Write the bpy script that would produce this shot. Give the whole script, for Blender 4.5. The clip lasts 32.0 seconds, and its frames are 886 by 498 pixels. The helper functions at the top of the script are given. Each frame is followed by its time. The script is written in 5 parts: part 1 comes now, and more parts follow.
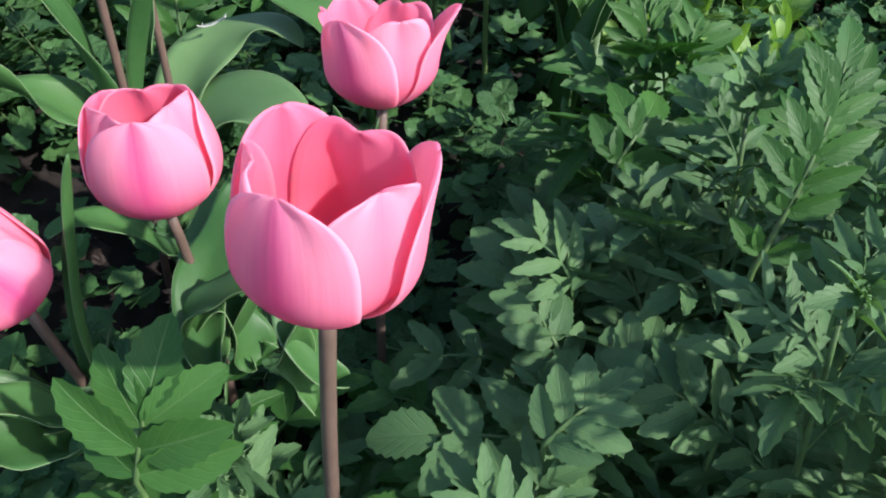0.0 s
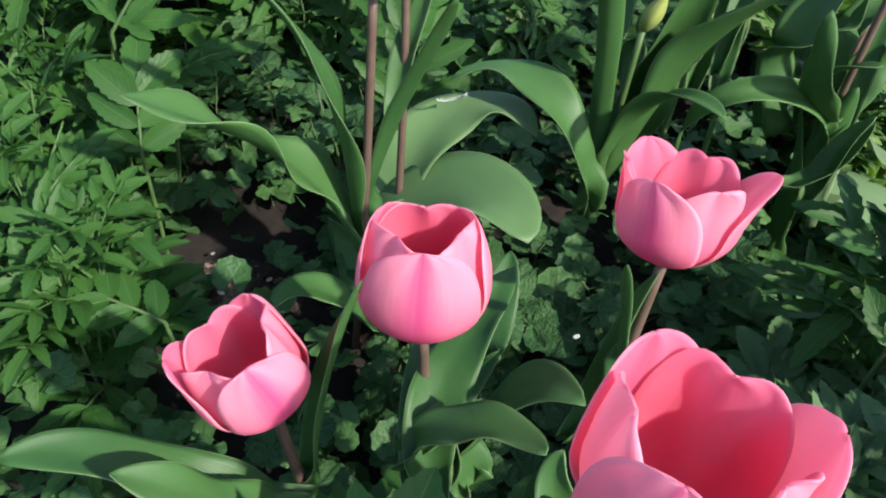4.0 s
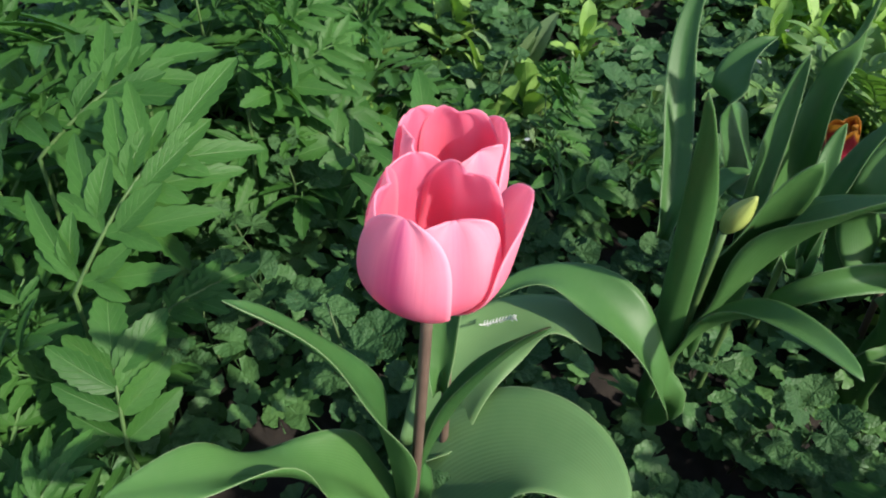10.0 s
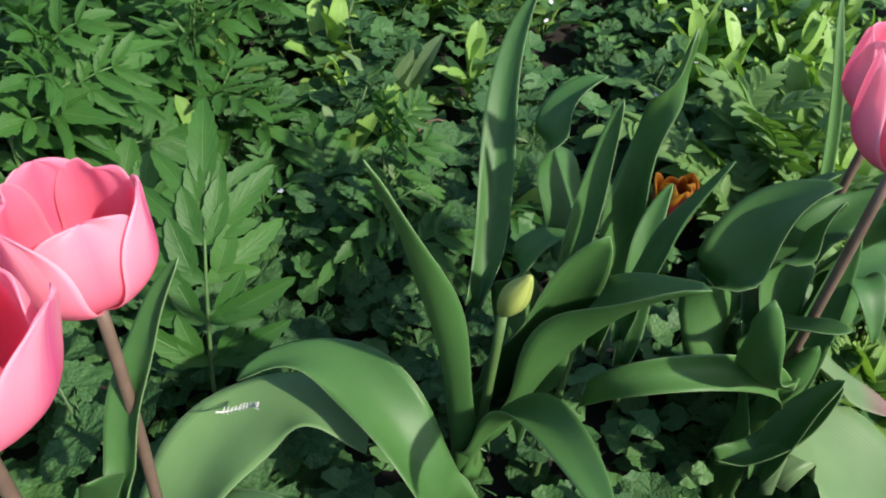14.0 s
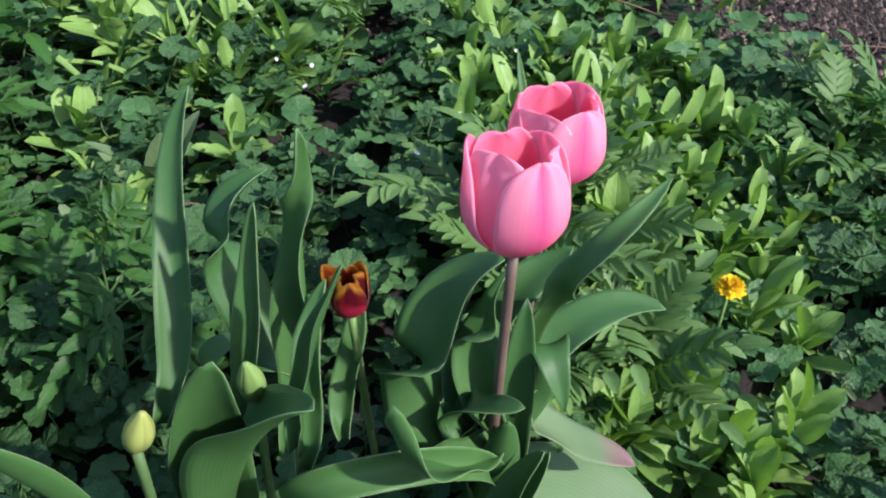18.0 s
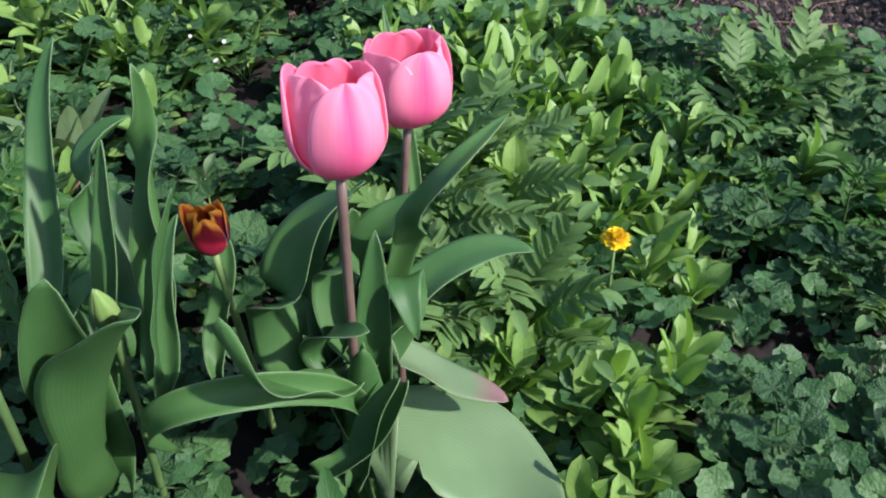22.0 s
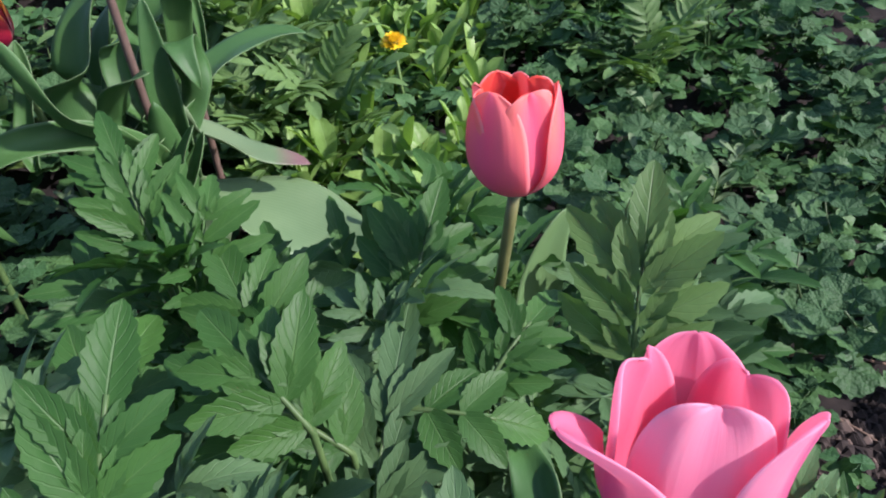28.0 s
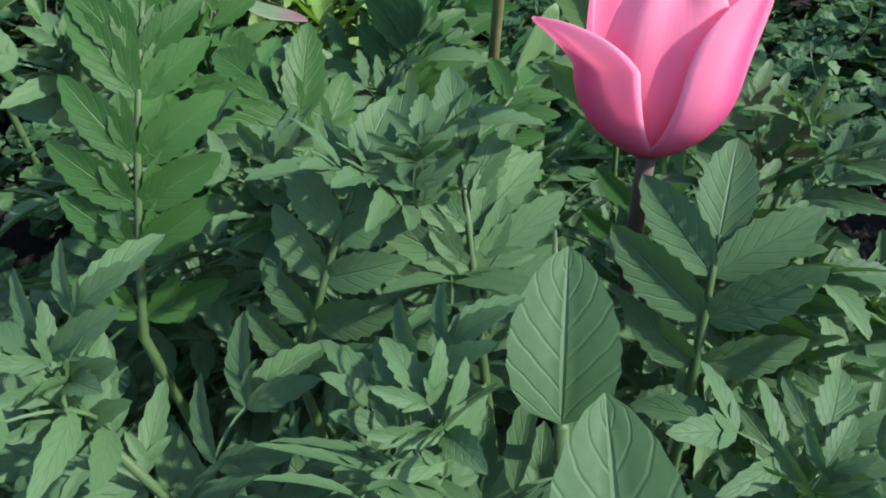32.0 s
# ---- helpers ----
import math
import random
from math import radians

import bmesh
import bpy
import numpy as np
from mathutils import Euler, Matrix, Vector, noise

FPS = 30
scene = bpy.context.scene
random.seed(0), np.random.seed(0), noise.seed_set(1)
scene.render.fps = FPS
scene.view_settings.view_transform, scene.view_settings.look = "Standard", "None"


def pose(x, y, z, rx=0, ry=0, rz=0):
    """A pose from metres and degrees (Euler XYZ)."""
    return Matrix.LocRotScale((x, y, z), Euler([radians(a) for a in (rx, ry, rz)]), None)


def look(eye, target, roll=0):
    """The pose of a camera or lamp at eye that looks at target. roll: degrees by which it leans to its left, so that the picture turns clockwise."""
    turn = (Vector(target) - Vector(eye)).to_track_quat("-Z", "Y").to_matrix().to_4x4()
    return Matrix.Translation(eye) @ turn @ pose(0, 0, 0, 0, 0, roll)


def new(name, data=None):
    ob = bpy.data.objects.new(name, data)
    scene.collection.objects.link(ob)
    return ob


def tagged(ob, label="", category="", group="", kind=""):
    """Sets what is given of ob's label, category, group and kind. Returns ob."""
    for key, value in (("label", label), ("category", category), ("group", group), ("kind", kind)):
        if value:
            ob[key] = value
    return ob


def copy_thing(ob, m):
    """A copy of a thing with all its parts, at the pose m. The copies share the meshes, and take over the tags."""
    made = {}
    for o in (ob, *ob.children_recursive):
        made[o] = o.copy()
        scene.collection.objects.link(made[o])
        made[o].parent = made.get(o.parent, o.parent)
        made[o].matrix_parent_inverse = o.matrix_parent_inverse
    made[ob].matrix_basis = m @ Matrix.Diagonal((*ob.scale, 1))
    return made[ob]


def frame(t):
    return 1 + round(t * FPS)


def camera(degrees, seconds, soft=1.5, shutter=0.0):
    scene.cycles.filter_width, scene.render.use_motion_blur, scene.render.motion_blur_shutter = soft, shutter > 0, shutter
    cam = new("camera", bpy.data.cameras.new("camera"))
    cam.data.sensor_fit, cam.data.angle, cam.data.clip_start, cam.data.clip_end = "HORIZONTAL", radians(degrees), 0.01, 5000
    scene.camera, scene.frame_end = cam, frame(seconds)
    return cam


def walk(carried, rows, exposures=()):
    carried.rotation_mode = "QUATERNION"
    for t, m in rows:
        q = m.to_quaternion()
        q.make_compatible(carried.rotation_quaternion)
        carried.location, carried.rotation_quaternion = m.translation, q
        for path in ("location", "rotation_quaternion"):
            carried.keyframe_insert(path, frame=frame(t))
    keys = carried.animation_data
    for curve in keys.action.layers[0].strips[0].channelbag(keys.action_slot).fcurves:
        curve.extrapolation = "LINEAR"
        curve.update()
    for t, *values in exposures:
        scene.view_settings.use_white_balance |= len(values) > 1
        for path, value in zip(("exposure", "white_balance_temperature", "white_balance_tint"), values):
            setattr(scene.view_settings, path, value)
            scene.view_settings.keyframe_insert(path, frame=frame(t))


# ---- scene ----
cam = camera(59.8, 32.0, soft=2.0)
PATH = [
    (0, (0.1660, -0.5318, 0.5260), (0.2942, 0.1640, -0.1806), -0.16),
    (0.5, (0.1463, -0.5192, 0.5251), (0.2518, 0.1782, -0.1837), -0.20),
    (1, (0.1218, -0.5056, 0.5282), (0.2135, 0.1933, -0.1811), 0.84),
    (1.5, (0.1061, -0.4966, 0.5267), (0.1950, 0.2136, -0.1716), 1.64),
    (2, (0.0998, -0.4833, 0.5320), (0.1630, 0.2285, -0.1675), 1.57),
    (2.5, (0.0901, -0.4741, 0.5330), (0.1355, 0.2486, -0.1567), 2.86),
    (4.5, (0.0816, -0.4432, 0.5698), (0.0636, 0.2802, -0.1204), 2.17),
    (5, (0.0602, -0.4157, 0.5845), (0.0415, 0.3103, -0.1029), 1.80),
    (5.5, (0.0455, -0.3886, 0.5904), (0.0441, 0.3388, -0.0959), 1.64),
    (6, (0.0364, -0.3545, 0.5872), (0.0546, 0.3696, -0.1023), 1.32),
    (6.5, (0.0277, -0.3176, 0.5889), (0.0586, 0.4025, -0.1044), 1.36),
    (7, (0.0176, -0.2817, 0.5926), (0.0669, 0.4355, -0.1025), 2.22),
    (7.5, (0.0274, -0.2591, 0.6050), (0.0698, 0.4571, -0.0916), 1.16),
    (8, (0.0246, -0.2514, 0.6103), (0.0654, 0.4649, -0.0864), 0.68),
    (8.5, (0.0216, -0.2523, 0.6084), (0.0677, 0.4636, -0.0884), 1.03),
    (9, (0.0242, -0.2547, 0.6145), (0.0729, 0.4626, -0.0806), 1.26),
    (9.5, (0.0214, -0.2482, 0.6183), (0.0652, 0.4684, -0.0779), 0.53),
    (10, (0.0232, -0.2472, 0.6105), (0.0590, 0.4712, -0.0842), 0.09),
    (10.5, (0.0248, -0.2514, 0.5968), (0.0533, 0.4806, -0.0839), -0.55),
    (11, (0.0191, -0.2543, 0.5983), (0.0552, 0.4766, -0.0832), -0.14),
    (11.5, (0.0183, -0.2441, 0.6034), (0.0679, 0.4811, -0.0835), 1.75),
    (12, (0.0186, -0.2325, 0.5914), (0.0830, 0.4889, -0.0981), 2.58),
    (12.5, (0.0376, -0.2162, 0.5916), (0.1170, 0.5033, -0.0982), 4.57),
    (13, (0.0894, -0.1904, 0.5857), (0.1413, 0.5313, -0.1046), 2.26),
    (13.5, (0.1547, -0.1672, 0.5734), (0.1763, 0.5596, -0.1131), 1.15),
    (14, (0.1885, -0.1591, 0.5743), (0.2156, 0.5693, -0.1102), 1.55),
    (14.5, (0.2230, -0.1466, 0.5741), (0.2531, 0.5794, -0.1128), 1.72),
    (15, (0.2488, -0.1336, 0.5764), (0.2809, 0.5921, -0.1108), 1.00),
    (15.5, (0.2746, -0.1317, 0.5738), (0.3173, 0.5998, -0.1067), 0.19),
    (17.5, (0.3448, -0.1293, 0.5900), (0.4573, 0.6153, -0.0680), -0.84),
    (18, (0.3536, -0.1274, 0.5938), (0.4777, 0.6151, -0.0644), -0.63),
    (18.5, (0.3663, -0.1310, 0.5949), (0.4955, 0.6122, -0.0616), -0.90),
    (19, (0.3783, -0.1347, 0.5940), (0.5177, 0.6086, -0.0604), -0.68),
    (19.5, (0.3857, -0.1402, 0.5951), (0.5238, 0.6014, -0.0613), -0.63),
    (20, (0.3953, -0.1504, 0.5975), (0.5364, 0.5915, -0.0579), -0.51),
    (20.5, (0.3998, -0.1577, 0.5966), (0.5431, 0.5841, -0.0586), -0.38),
    (21, (0.4065, -0.1646, 0.5929), (0.5488, 0.5777, -0.0618), -0.54),
    (21.5, (0.4166, -0.1741, 0.5846), (0.5605, 0.5666, -0.0716), -0.37),
    (22, (0.4281, -0.1914, 0.5766), (0.5722, 0.5513, -0.0773), -0.99),
    (22.5, (0.4316, -0.2049, 0.5679), (0.5936, 0.5298, -0.0909), -2.51),
    (23, (0.4442, -0.2298, 0.5584), (0.6155, 0.5062, -0.0965), -3.66),
    (23.5, (0.4533, -0.2572, 0.5475), (0.6414, 0.4779, -0.1039), -4.65),
    (24, (0.4541, -0.2807, 0.5375), (0.6622, 0.4485, -0.1144), -4.68),
    (24.5, (0.4551, -0.3022, 0.5262), (0.6734, 0.4235, -0.1263), -4.98),
    (25, (0.4514, -0.3305, 0.5173), (0.6865, 0.3913, -0.1336), -5.31),
    (25.5, (0.4504, -0.3517, 0.5117), (0.7051, 0.3623, -0.1404), -5.63),
    (27.5, (0.4460, -0.3978, 0.4981), (0.7150, 0.3032, -0.1624), -5.68),
    (28, (0.4438, -0.4114, 0.4893), (0.7124, 0.2826, -0.1788), -6.01),
    (28.5, (0.4441, -0.4219, 0.4812), (0.7115, 0.2651, -0.1945), -6.45),
    (29, (0.4435, -0.4293, 0.4783), (0.7100, 0.2534, -0.2021), -6.79),
    (29.5, (0.4403, -0.4347, 0.4708), (0.7043, 0.2423, -0.2162), -7.17),
    (30, (0.4391, -0.4447, 0.4687), (0.7003, 0.2322, -0.2194), -7.62),
    (30.5, (0.4312, -0.4579, 0.4613), (0.6927, 0.2163, -0.2293), -7.44),
    (31, (0.4199, -0.4749, 0.4545), (0.6778, 0.1999, -0.2370), -7.86),
    (31.5, (0.4074, -0.4861, 0.4440), (0.6584, 0.1840, -0.2546), -8.75),
    (32, (0.4004, -0.4923, 0.4354), (0.6479, 0.1699, -0.2720), -8.60),
]
# the film's own white balance turns cooler as the view swings to the east
walk(cam, [(t, look(eye, target, roll)) for t, eye, target, roll in PATH],
     [(0, 1.30, 6000, 18), (2.5, 1.28, 5950, 22), (5, 1.22, 6500, 10), (15, 1.22, 6500, 10), (18, 1.22, 5900, 22), (25, 1.22, 5900, 24), (28, 1.18, 5900, 30), (32, 1.21, 5800, 24)])

# ---- light: a low, slightly hazy sun and open sky ----
SUN_FROM = Vector((0.64, -0.46, 0.62)).normalized()
world = bpy.data.worlds.new("sky")
scene.world = world
world.use_nodes = True
wn = world.node_tree
bg = wn.nodes["Background"]
sky = wn.nodes.new("ShaderNodeTexSky")
sky.sky_type = "NISHITA"
sky.sun_disc = False
sky.sun_elevation = math.asin(SUN_FROM.z)
sky.sun_rotation = math.atan2(SUN_FROM.x, SUN_FROM.y)
wn.links.new(sky.outputs[0], bg.inputs[0])
bg.inputs[1].default_value = 0.112
sun = new("sun", bpy.data.lights.new("sun", "SUN"))
sun.data.energy, sun.data.angle, sun.data.color = 3.2, radians(1.5), (1.0, 0.93, 0.82)
sun.matrix_basis = look(SUN_FROM * 10, (0, 0, 0))


# ---- materials ----
def nodes_of(name):
    m = bpy.data.materials.new(name)
    m.use_nodes = True
    t = m.node_tree
    for n in list(t.nodes):
        t.nodes.remove(n)
    out = t.nodes.new("ShaderNodeOutputMaterial")
    return m, t, out


def add(t, kind, **values):
    n = t.nodes.new(kind)
    for key, v in values.items():
        n.inputs[key.replace("_", " ")].default_value = v
    return n


def math_node(t, op, a, b=0.5, clamp=False):
    n = t.nodes.new("ShaderNodeMath")
    n.operation, n.use_clamp = op, clamp
    for i, v in enumerate((a, b)):
        if isinstance(v, (int, float)):
            n.inputs[i].default_value = v
        else:
            t.links.new(v, n.inputs[i])
    return n.outputs[0]


def ramp(t, fac, stops):
    n = t.nodes.new("ShaderNodeValToRGB")
    e = n.color_ramp.elements
    while len(e) < len(stops):
        e.new(0.5)
    for el, (p, c) in zip(e, stops):
        el.position, el.color = p, (*c, 1.0)
    t.links.new(fac, n.inputs[0])
    return n.outputs[0]


def mix(t, fac, a, b, how="MIX"):
    n = t.nodes.new("ShaderNodeMix")
    n.data_type, n.blend_type = "RGBA", how
    for i, v in ((0, fac), (6, a), (7, b)):
        if isinstance(v, (int, float)):
            n.inputs[i].default_value = v
        elif isinstance(v, tuple):
            n.inputs[i].default_value = (*v, 1.0)
        else:
            t.links.new(v, n.inputs[i])
    return n.outputs[2]


def uv_axes(t):
    uv = t.nodes.new("ShaderNodeUVMap")
    sep = t.nodes.new("ShaderNodeSeparateXYZ")
    t.links.new(uv.outputs[0], sep.inputs[0])
    return sep.outputs[0], sep.outputs[1]


def finish(t, out, color, rough, bump, strength, trans, trans_color, spec=0.35, dist=0.002, pale=0.0):
    p = add(t, "ShaderNodeBsdfPrincipled", Roughness=rough)
    p.inputs["Specular IOR Level"].default_value = spec
    t.links.new(color, p.inputs["Base Color"])
    if bump is not None:
        b = t.nodes.new("ShaderNodeBump")
        b.inputs["Strength"].default_value, b.inputs["Distance"].default_value = strength, dist
        t.links.new(bump, b.inputs["Height"])
        t.links.new(b.outputs[0], p.inputs["Normal"])
    last = p.outputs[0]
    if trans:
        tr = t.nodes.new("ShaderNodeBsdfTranslucent")
        c = mix(t, 1.0, mix(t, pale, color, (1.0, 1.0, 1.0)), trans_color, "MULTIPLY")
        t.links.new(c, tr.inputs[0])
        s = t.nodes.new("ShaderNodeMixShader")
        s.inputs[0].default_value = trans
        t.links.new(p.outputs[0], s.inputs[1])
        t.links.new(tr.outputs[0], s.inputs[2])
        last = s.outputs[0]
    t.links.new(last, out.inputs[0])


def noise_of(t, scale, detail=3.0, coord="Object"):
    c = t.nodes.new("ShaderNodeTexCoord")
    n = add(t, "ShaderNodeTexNoise", Scale=scale, Detail=detail)
    t.links.new(c.outputs[coord], n.inputs["Vector"])
    return n.outputs[0]


def rand_of(t):
    return t.nodes.new("ShaderNodeObjectInfo").outputs["Random"]


def leaf_material(name, dark, light, rough=0.45, trans=0.3, vein=(0.2, 0.3, 0.1), vein_amount=0.5, side_veins=9.0,
                  crinkle=0.0, spec=0.28, island=False):
    """Leaf with a pale midrib, fine side veins, mottling and a tone of its own for each leaf."""
    m, t, out = nodes_of(name)
    u, v = uv_axes(t)
    off = math_node(t, "ABSOLUTE", math_node(t, "SUBTRACT", u, 0.5))
    mid = math_node(t, "SUBTRACT", 1.0, math_node(t, "MULTIPLY", off, 30.0), True)
    slant = math_node(t, "SUBTRACT", math_node(t, "MULTIPLY", v, side_veins), math_node(t, "MULTIPLY", off, side_veins * 0.7))
    saw = math_node(t, "PINGPONG", slant, 0.5)
    side = math_node(t, "SUBTRACT", 1.0, math_node(t, "MULTIPLY", saw, 9.0), True)
    fine = noise_of(t, 260.0, 4.0)
    broad = noise_of(t, 38.0, 2.0)
    if island:
        g = t.nodes.new("ShaderNodeNewGeometry")
        own = g.outputs["Random Per Island"]
    else:
        own = rand_of(t)
    tone = math_node(t, "ADD", math_node(t, "MULTIPLY", own, 0.5), math_node(t, "MULTIPLY", broad, 0.5))
    base = ramp(t, tone, [(0.15, dark), (0.85, light)])
    base = mix(t, math_node(t, "MULTIPLY", fine, 0.35), base, tuple(x * 0.55 for x in dark))
    lines = math_node(t, "MAXIMUM", mid, math_node(t, "MULTIPLY", side, 0.28))
    base = mix(t, math_node(t, "MULTIPLY", lines, vein_amount), base, vein)
    relief = math_node(t, "SUBTRACT", math_node(t, "MULTIPLY", fine, 0.25), math_node(t, "MULTIPLY", lines, 0.8))
    if crinkle:
        c = t.nodes.new("ShaderNodeTexCoord")
        vo = add(t, "ShaderNodeTexVoronoi", Scale=330.0)
        t.links.new(c.outputs["Object"], vo.inputs["Vector"])
        relief = math_node(t, "SUBTRACT", relief, math_node(t, "MULTIPLY", vo.outputs["Distance"], crinkle))
    finish(t, out, base, rough, relief, 0.40, trans, (0.85, 1.0, 0.35), spec)
    return m


def tulip_leaf_material(name, dark, light, tip=None):
    """Glaucous blade with fine lines along it, a pale rim and soft bloom."""
    m, t, out = nodes_of(name)
    u, v = uv_axes(t)
    off = math_node(t, "ABSOLUTE", math_node(t, "SUBTRACT", u, 0.5))
    waves = add(t, "ShaderNodeTexWave", Scale=9.0, Distortion=0.6, Detail=2.0)
    uv = t.nodes.new("ShaderNodeUVMap")
    mp = t.nodes.new("ShaderNodeMapping")
    mp.inputs["Scale"].default_value = (1.0, 0.03, 1.0)
    t.links.new(uv.outputs[0], mp.inputs[0])
    t.links.new(mp.outputs[0], waves.inputs["Vector"])
    broad = noise_of(t, 16.0, 3.0)
    fine = noise_of(t, 220.0, 3.0)
    tone = math_node(t, "ADD", math_node(t, "MULTIPLY", rand_of(t), 0.35), math_node(t, "MULTIPLY", broad, 0.65))
    base = ramp(t, tone, [(0.25, dark), (0.8, light)])
    base = mix(t, math_node(t, "MULTIPLY", waves.outputs["Fac"], 0.10), base, tuple(x * 0.6 for x in dark))
    base = mix(t, math_node(t, "MULTIPLY", fine, 0.10), base, (0.20, 0.30, 0.15))
    if tip:
        far = math_node(t, "MULTIPLY", math_node(t, "SUBTRACT", math_node(t, "ADD", v, math_node(t, "MULTIPLY", broad, 0.25)), 0.86), 6.0, True)
        base = mix(t, far, base, tip)
    rim = math_node(t, "MULTIPLY", math_node(t, "SUBTRACT", off, 0.488), 80.0, True)
    base = mix(t, math_node(t, "MULTIPLY", rim, 0.45), base, (0.34, 0.44, 0.24))
    relief = math_node(t, "ADD", math_node(t, "MULTIPLY", waves.outputs["Fac"], 0.2), math_node(t, "MULTIPLY", fine, 0.15))
    finish(t, out, base, 0.46, relief, 0.16, 0.26, (0.9, 1.0, 0.4), 0.32)
    return m


def petal_material(name, edge, mid, foot, flame=1.0, trans=0.42, narrow=5.5, tips=None, spot=None):
    """Silky petal: paler margins, a deeper flame up the middle and fine streaks along it."""
    m, t, out = nodes_of(name)
    u, v = uv_axes(t)
    off = math_node(t, "ABSOLUTE", math_node(t, "SUBTRACT", u, 0.5))
    uv = t.nodes.new("ShaderNodeUVMap")
    mp = t.nodes.new("ShaderNodeMapping")
    mp.inputs["Scale"].default_value = (26.0, 1.6, 1.0)
    t.links.new(uv.outputs[0], mp.inputs[0])
    st = add(t, "ShaderNodeTexNoise", Scale=1.0, Detail=4.0)
    t.links.new(mp.outputs[0], st.inputs["Vector"])
    streak = st.outputs[0]
    spread = math_node(t, "MULTIPLY", off, math_node(t, "MULTIPLY", math_node(t, "ADD", v, 0.45), narrow))
    wide = math_node(t, "ADD", spread, math_node(t, "MULTIPLY", math_node(t, "SUBTRACT", streak, 0.5), 0.8))
    core = math_node(t, "SUBTRACT", 1.0, wide, True)
    soft = noise_of(t, 45.0, 2.0)
    base = mix(t, math_node(t, "MULTIPLY", core, flame, True), edge, mid)
    base = mix(t, math_node(t, "MULTIPLY", streak, 0.14), base, tuple(0.5 * (a + b) for a, b in zip(mid, edge)))
    low = math_node(t, "SUBTRACT", 1.0, math_node(t, "MULTIPLY", v, 1.9), True)
    base = mix(t, math_node(t, "MULTIPLY", low, 0.75), base, foot)
    base = mix(t, math_node(t, "MULTIPLY", soft, 0.10), base, edge)
    rim = math_node(t, "MULTIPLY", math_node(t, "SUBTRACT", off, 0.455), 22.0, True)
    base = mix(t, math_node(t, "MULTIPLY", rim, 0.45), base, tuple(0.5 + 0.5 * x for x in edge))
    if spot:
        end = math_node(t, "MULTIPLY", math_node(t, "SUBTRACT", v, 0.955), 30.0, True)
        base = mix(t, math_node(t, "MULTIPLY", end, math_node(t, "SUBTRACT", 1.0, math_node(t, "MULTIPLY", off, 7.0), True)), base, spot)
    if tips:
        high = math_node(t, "MULTIPLY", math_node(t, "SUBTRACT", math_node(t, "ADD", v, math_node(t, "MULTIPLY", off, 0.70)), 0.74), 6.0, True)
        base = mix(t, high, base, tips)
    finish(t, out, base, 0.48, streak, 0.14, trans, (1.0, 0.88, 0.93), 0.3, 0.002, 0.32)
    return m


def plain_material(name, dark, light, scale, rough=0.6, strength=0.3, trans=0.0, spec=0.3):
    m, t, out = nodes_of(name)
    n = noise_of(t, scale, 5.0)
    n2 = noise_of(t, scale * 0.13, 2.0)
    tone = math_node(t, "ADD", math_node(t, "MULTIPLY", n, 0.6), math_node(t, "MULTIPLY", n2, 0.4))
    finish(t, out, ramp(t, tone, [(0.3, dark), (0.7, light)]), rough, n, strength, trans, (1, 1, 0.6), spec)
    return m


PETAL_OUT = petal_material("pink_petal_outside", (0.91, 0.38, 0.50), (0.58, 0.05, 0.25), (0.76, 0.07, 0.23), 0.85, 0.48, 5.0, spot=(0.45, 0.08, 0.22))
PETAL_INNER = petal_material("pink_inner_petal_outside", (0.92, 0.39, 0.49), (0.84, 0.20, 0.34), (0.82, 0.07, 0.18), 0.55, 0.48, 4.0)
PETAL_IN = petal_material("pink_petal_inside", (0.96, 0.29, 0.43), (0.94, 0.19, 0.33), (0.92, 0.09, 0.18), 0.7, 0.62)
CORAL_OUT = petal_material("coral_petal_outside", (0.95, 0.30, 0.24), (0.92, 0.16, 0.31), (0.88, 0.15, 0.27), 1.0, 0.50, 2.4)
CORAL_IN = petal_material("coral_petal_inside", (0.86, 0.11, 0.06), (0.80, 0.05, 0.035), (0.7, 0.08, 0.02), 0.7)
STRIPE_OUT = petal_material("dark_red_petal_outside", (0.36, 0.020, 0.012), (0.20, 0.006, 0.016), (0.20, 0.008, 0.05), 1.0, 0.10, 2.0, (0.88, 0.32, 0.02))
STRIPE_IN = petal_material("dark_red_petal_inside", (0.75, 0.17, 0.012), (0.42, 0.02, 0.006), (0.25, 0.01, 0.01), 1.0, 0.12, 2.2, (0.82, 0.28, 0.02))
TULIP_LEAF = tulip_leaf_material("tulip_leaf", (0.032, 0.11, 0.026), (0.076, 0.188, 0.046))
TULIP_LEAF_BROAD = tulip_leaf_material("broad_tulip_leaf", (0.08, 0.18, 0.06), (0.16, 0.285, 0.105))
TULIP_LEAF_PALE = tulip_leaf_material("pale_tulip_leaf", (0.085, 0.17, 0.068), (0.175, 0.28, 0.125))
TULIP_LEAF_BURNT = tulip_leaf_material("tulip_leaf_with_withered_tip", (0.12, 0.20, 0.09), (0.20, 0.28, 0.13), (0.21, 0.125, 0.115))
STEM_PINK = plain_material("tulip_stem", (0.088, 0.060, 0.046), (0.145, 0.100, 0.074), 90.0, 0.45, 0.1)
STEM_OLIVE = plain_material("olive_stem", (0.085, 0.098, 0.032), (0.150, 0.155, 0.055), 90.0, 0.45, 0.1)
STEM_GREEN = plain_material("green_stem", (0.10, 0.18, 0.05), (0.18, 0.28, 0.09), 90.0, 0.45, 0.1)
STEM_HERB = plain_material("shoot_stem", (0.045, 0.095, 0.028), (0.085, 0.150, 0.045), 90.0, 0.5, 0.1)
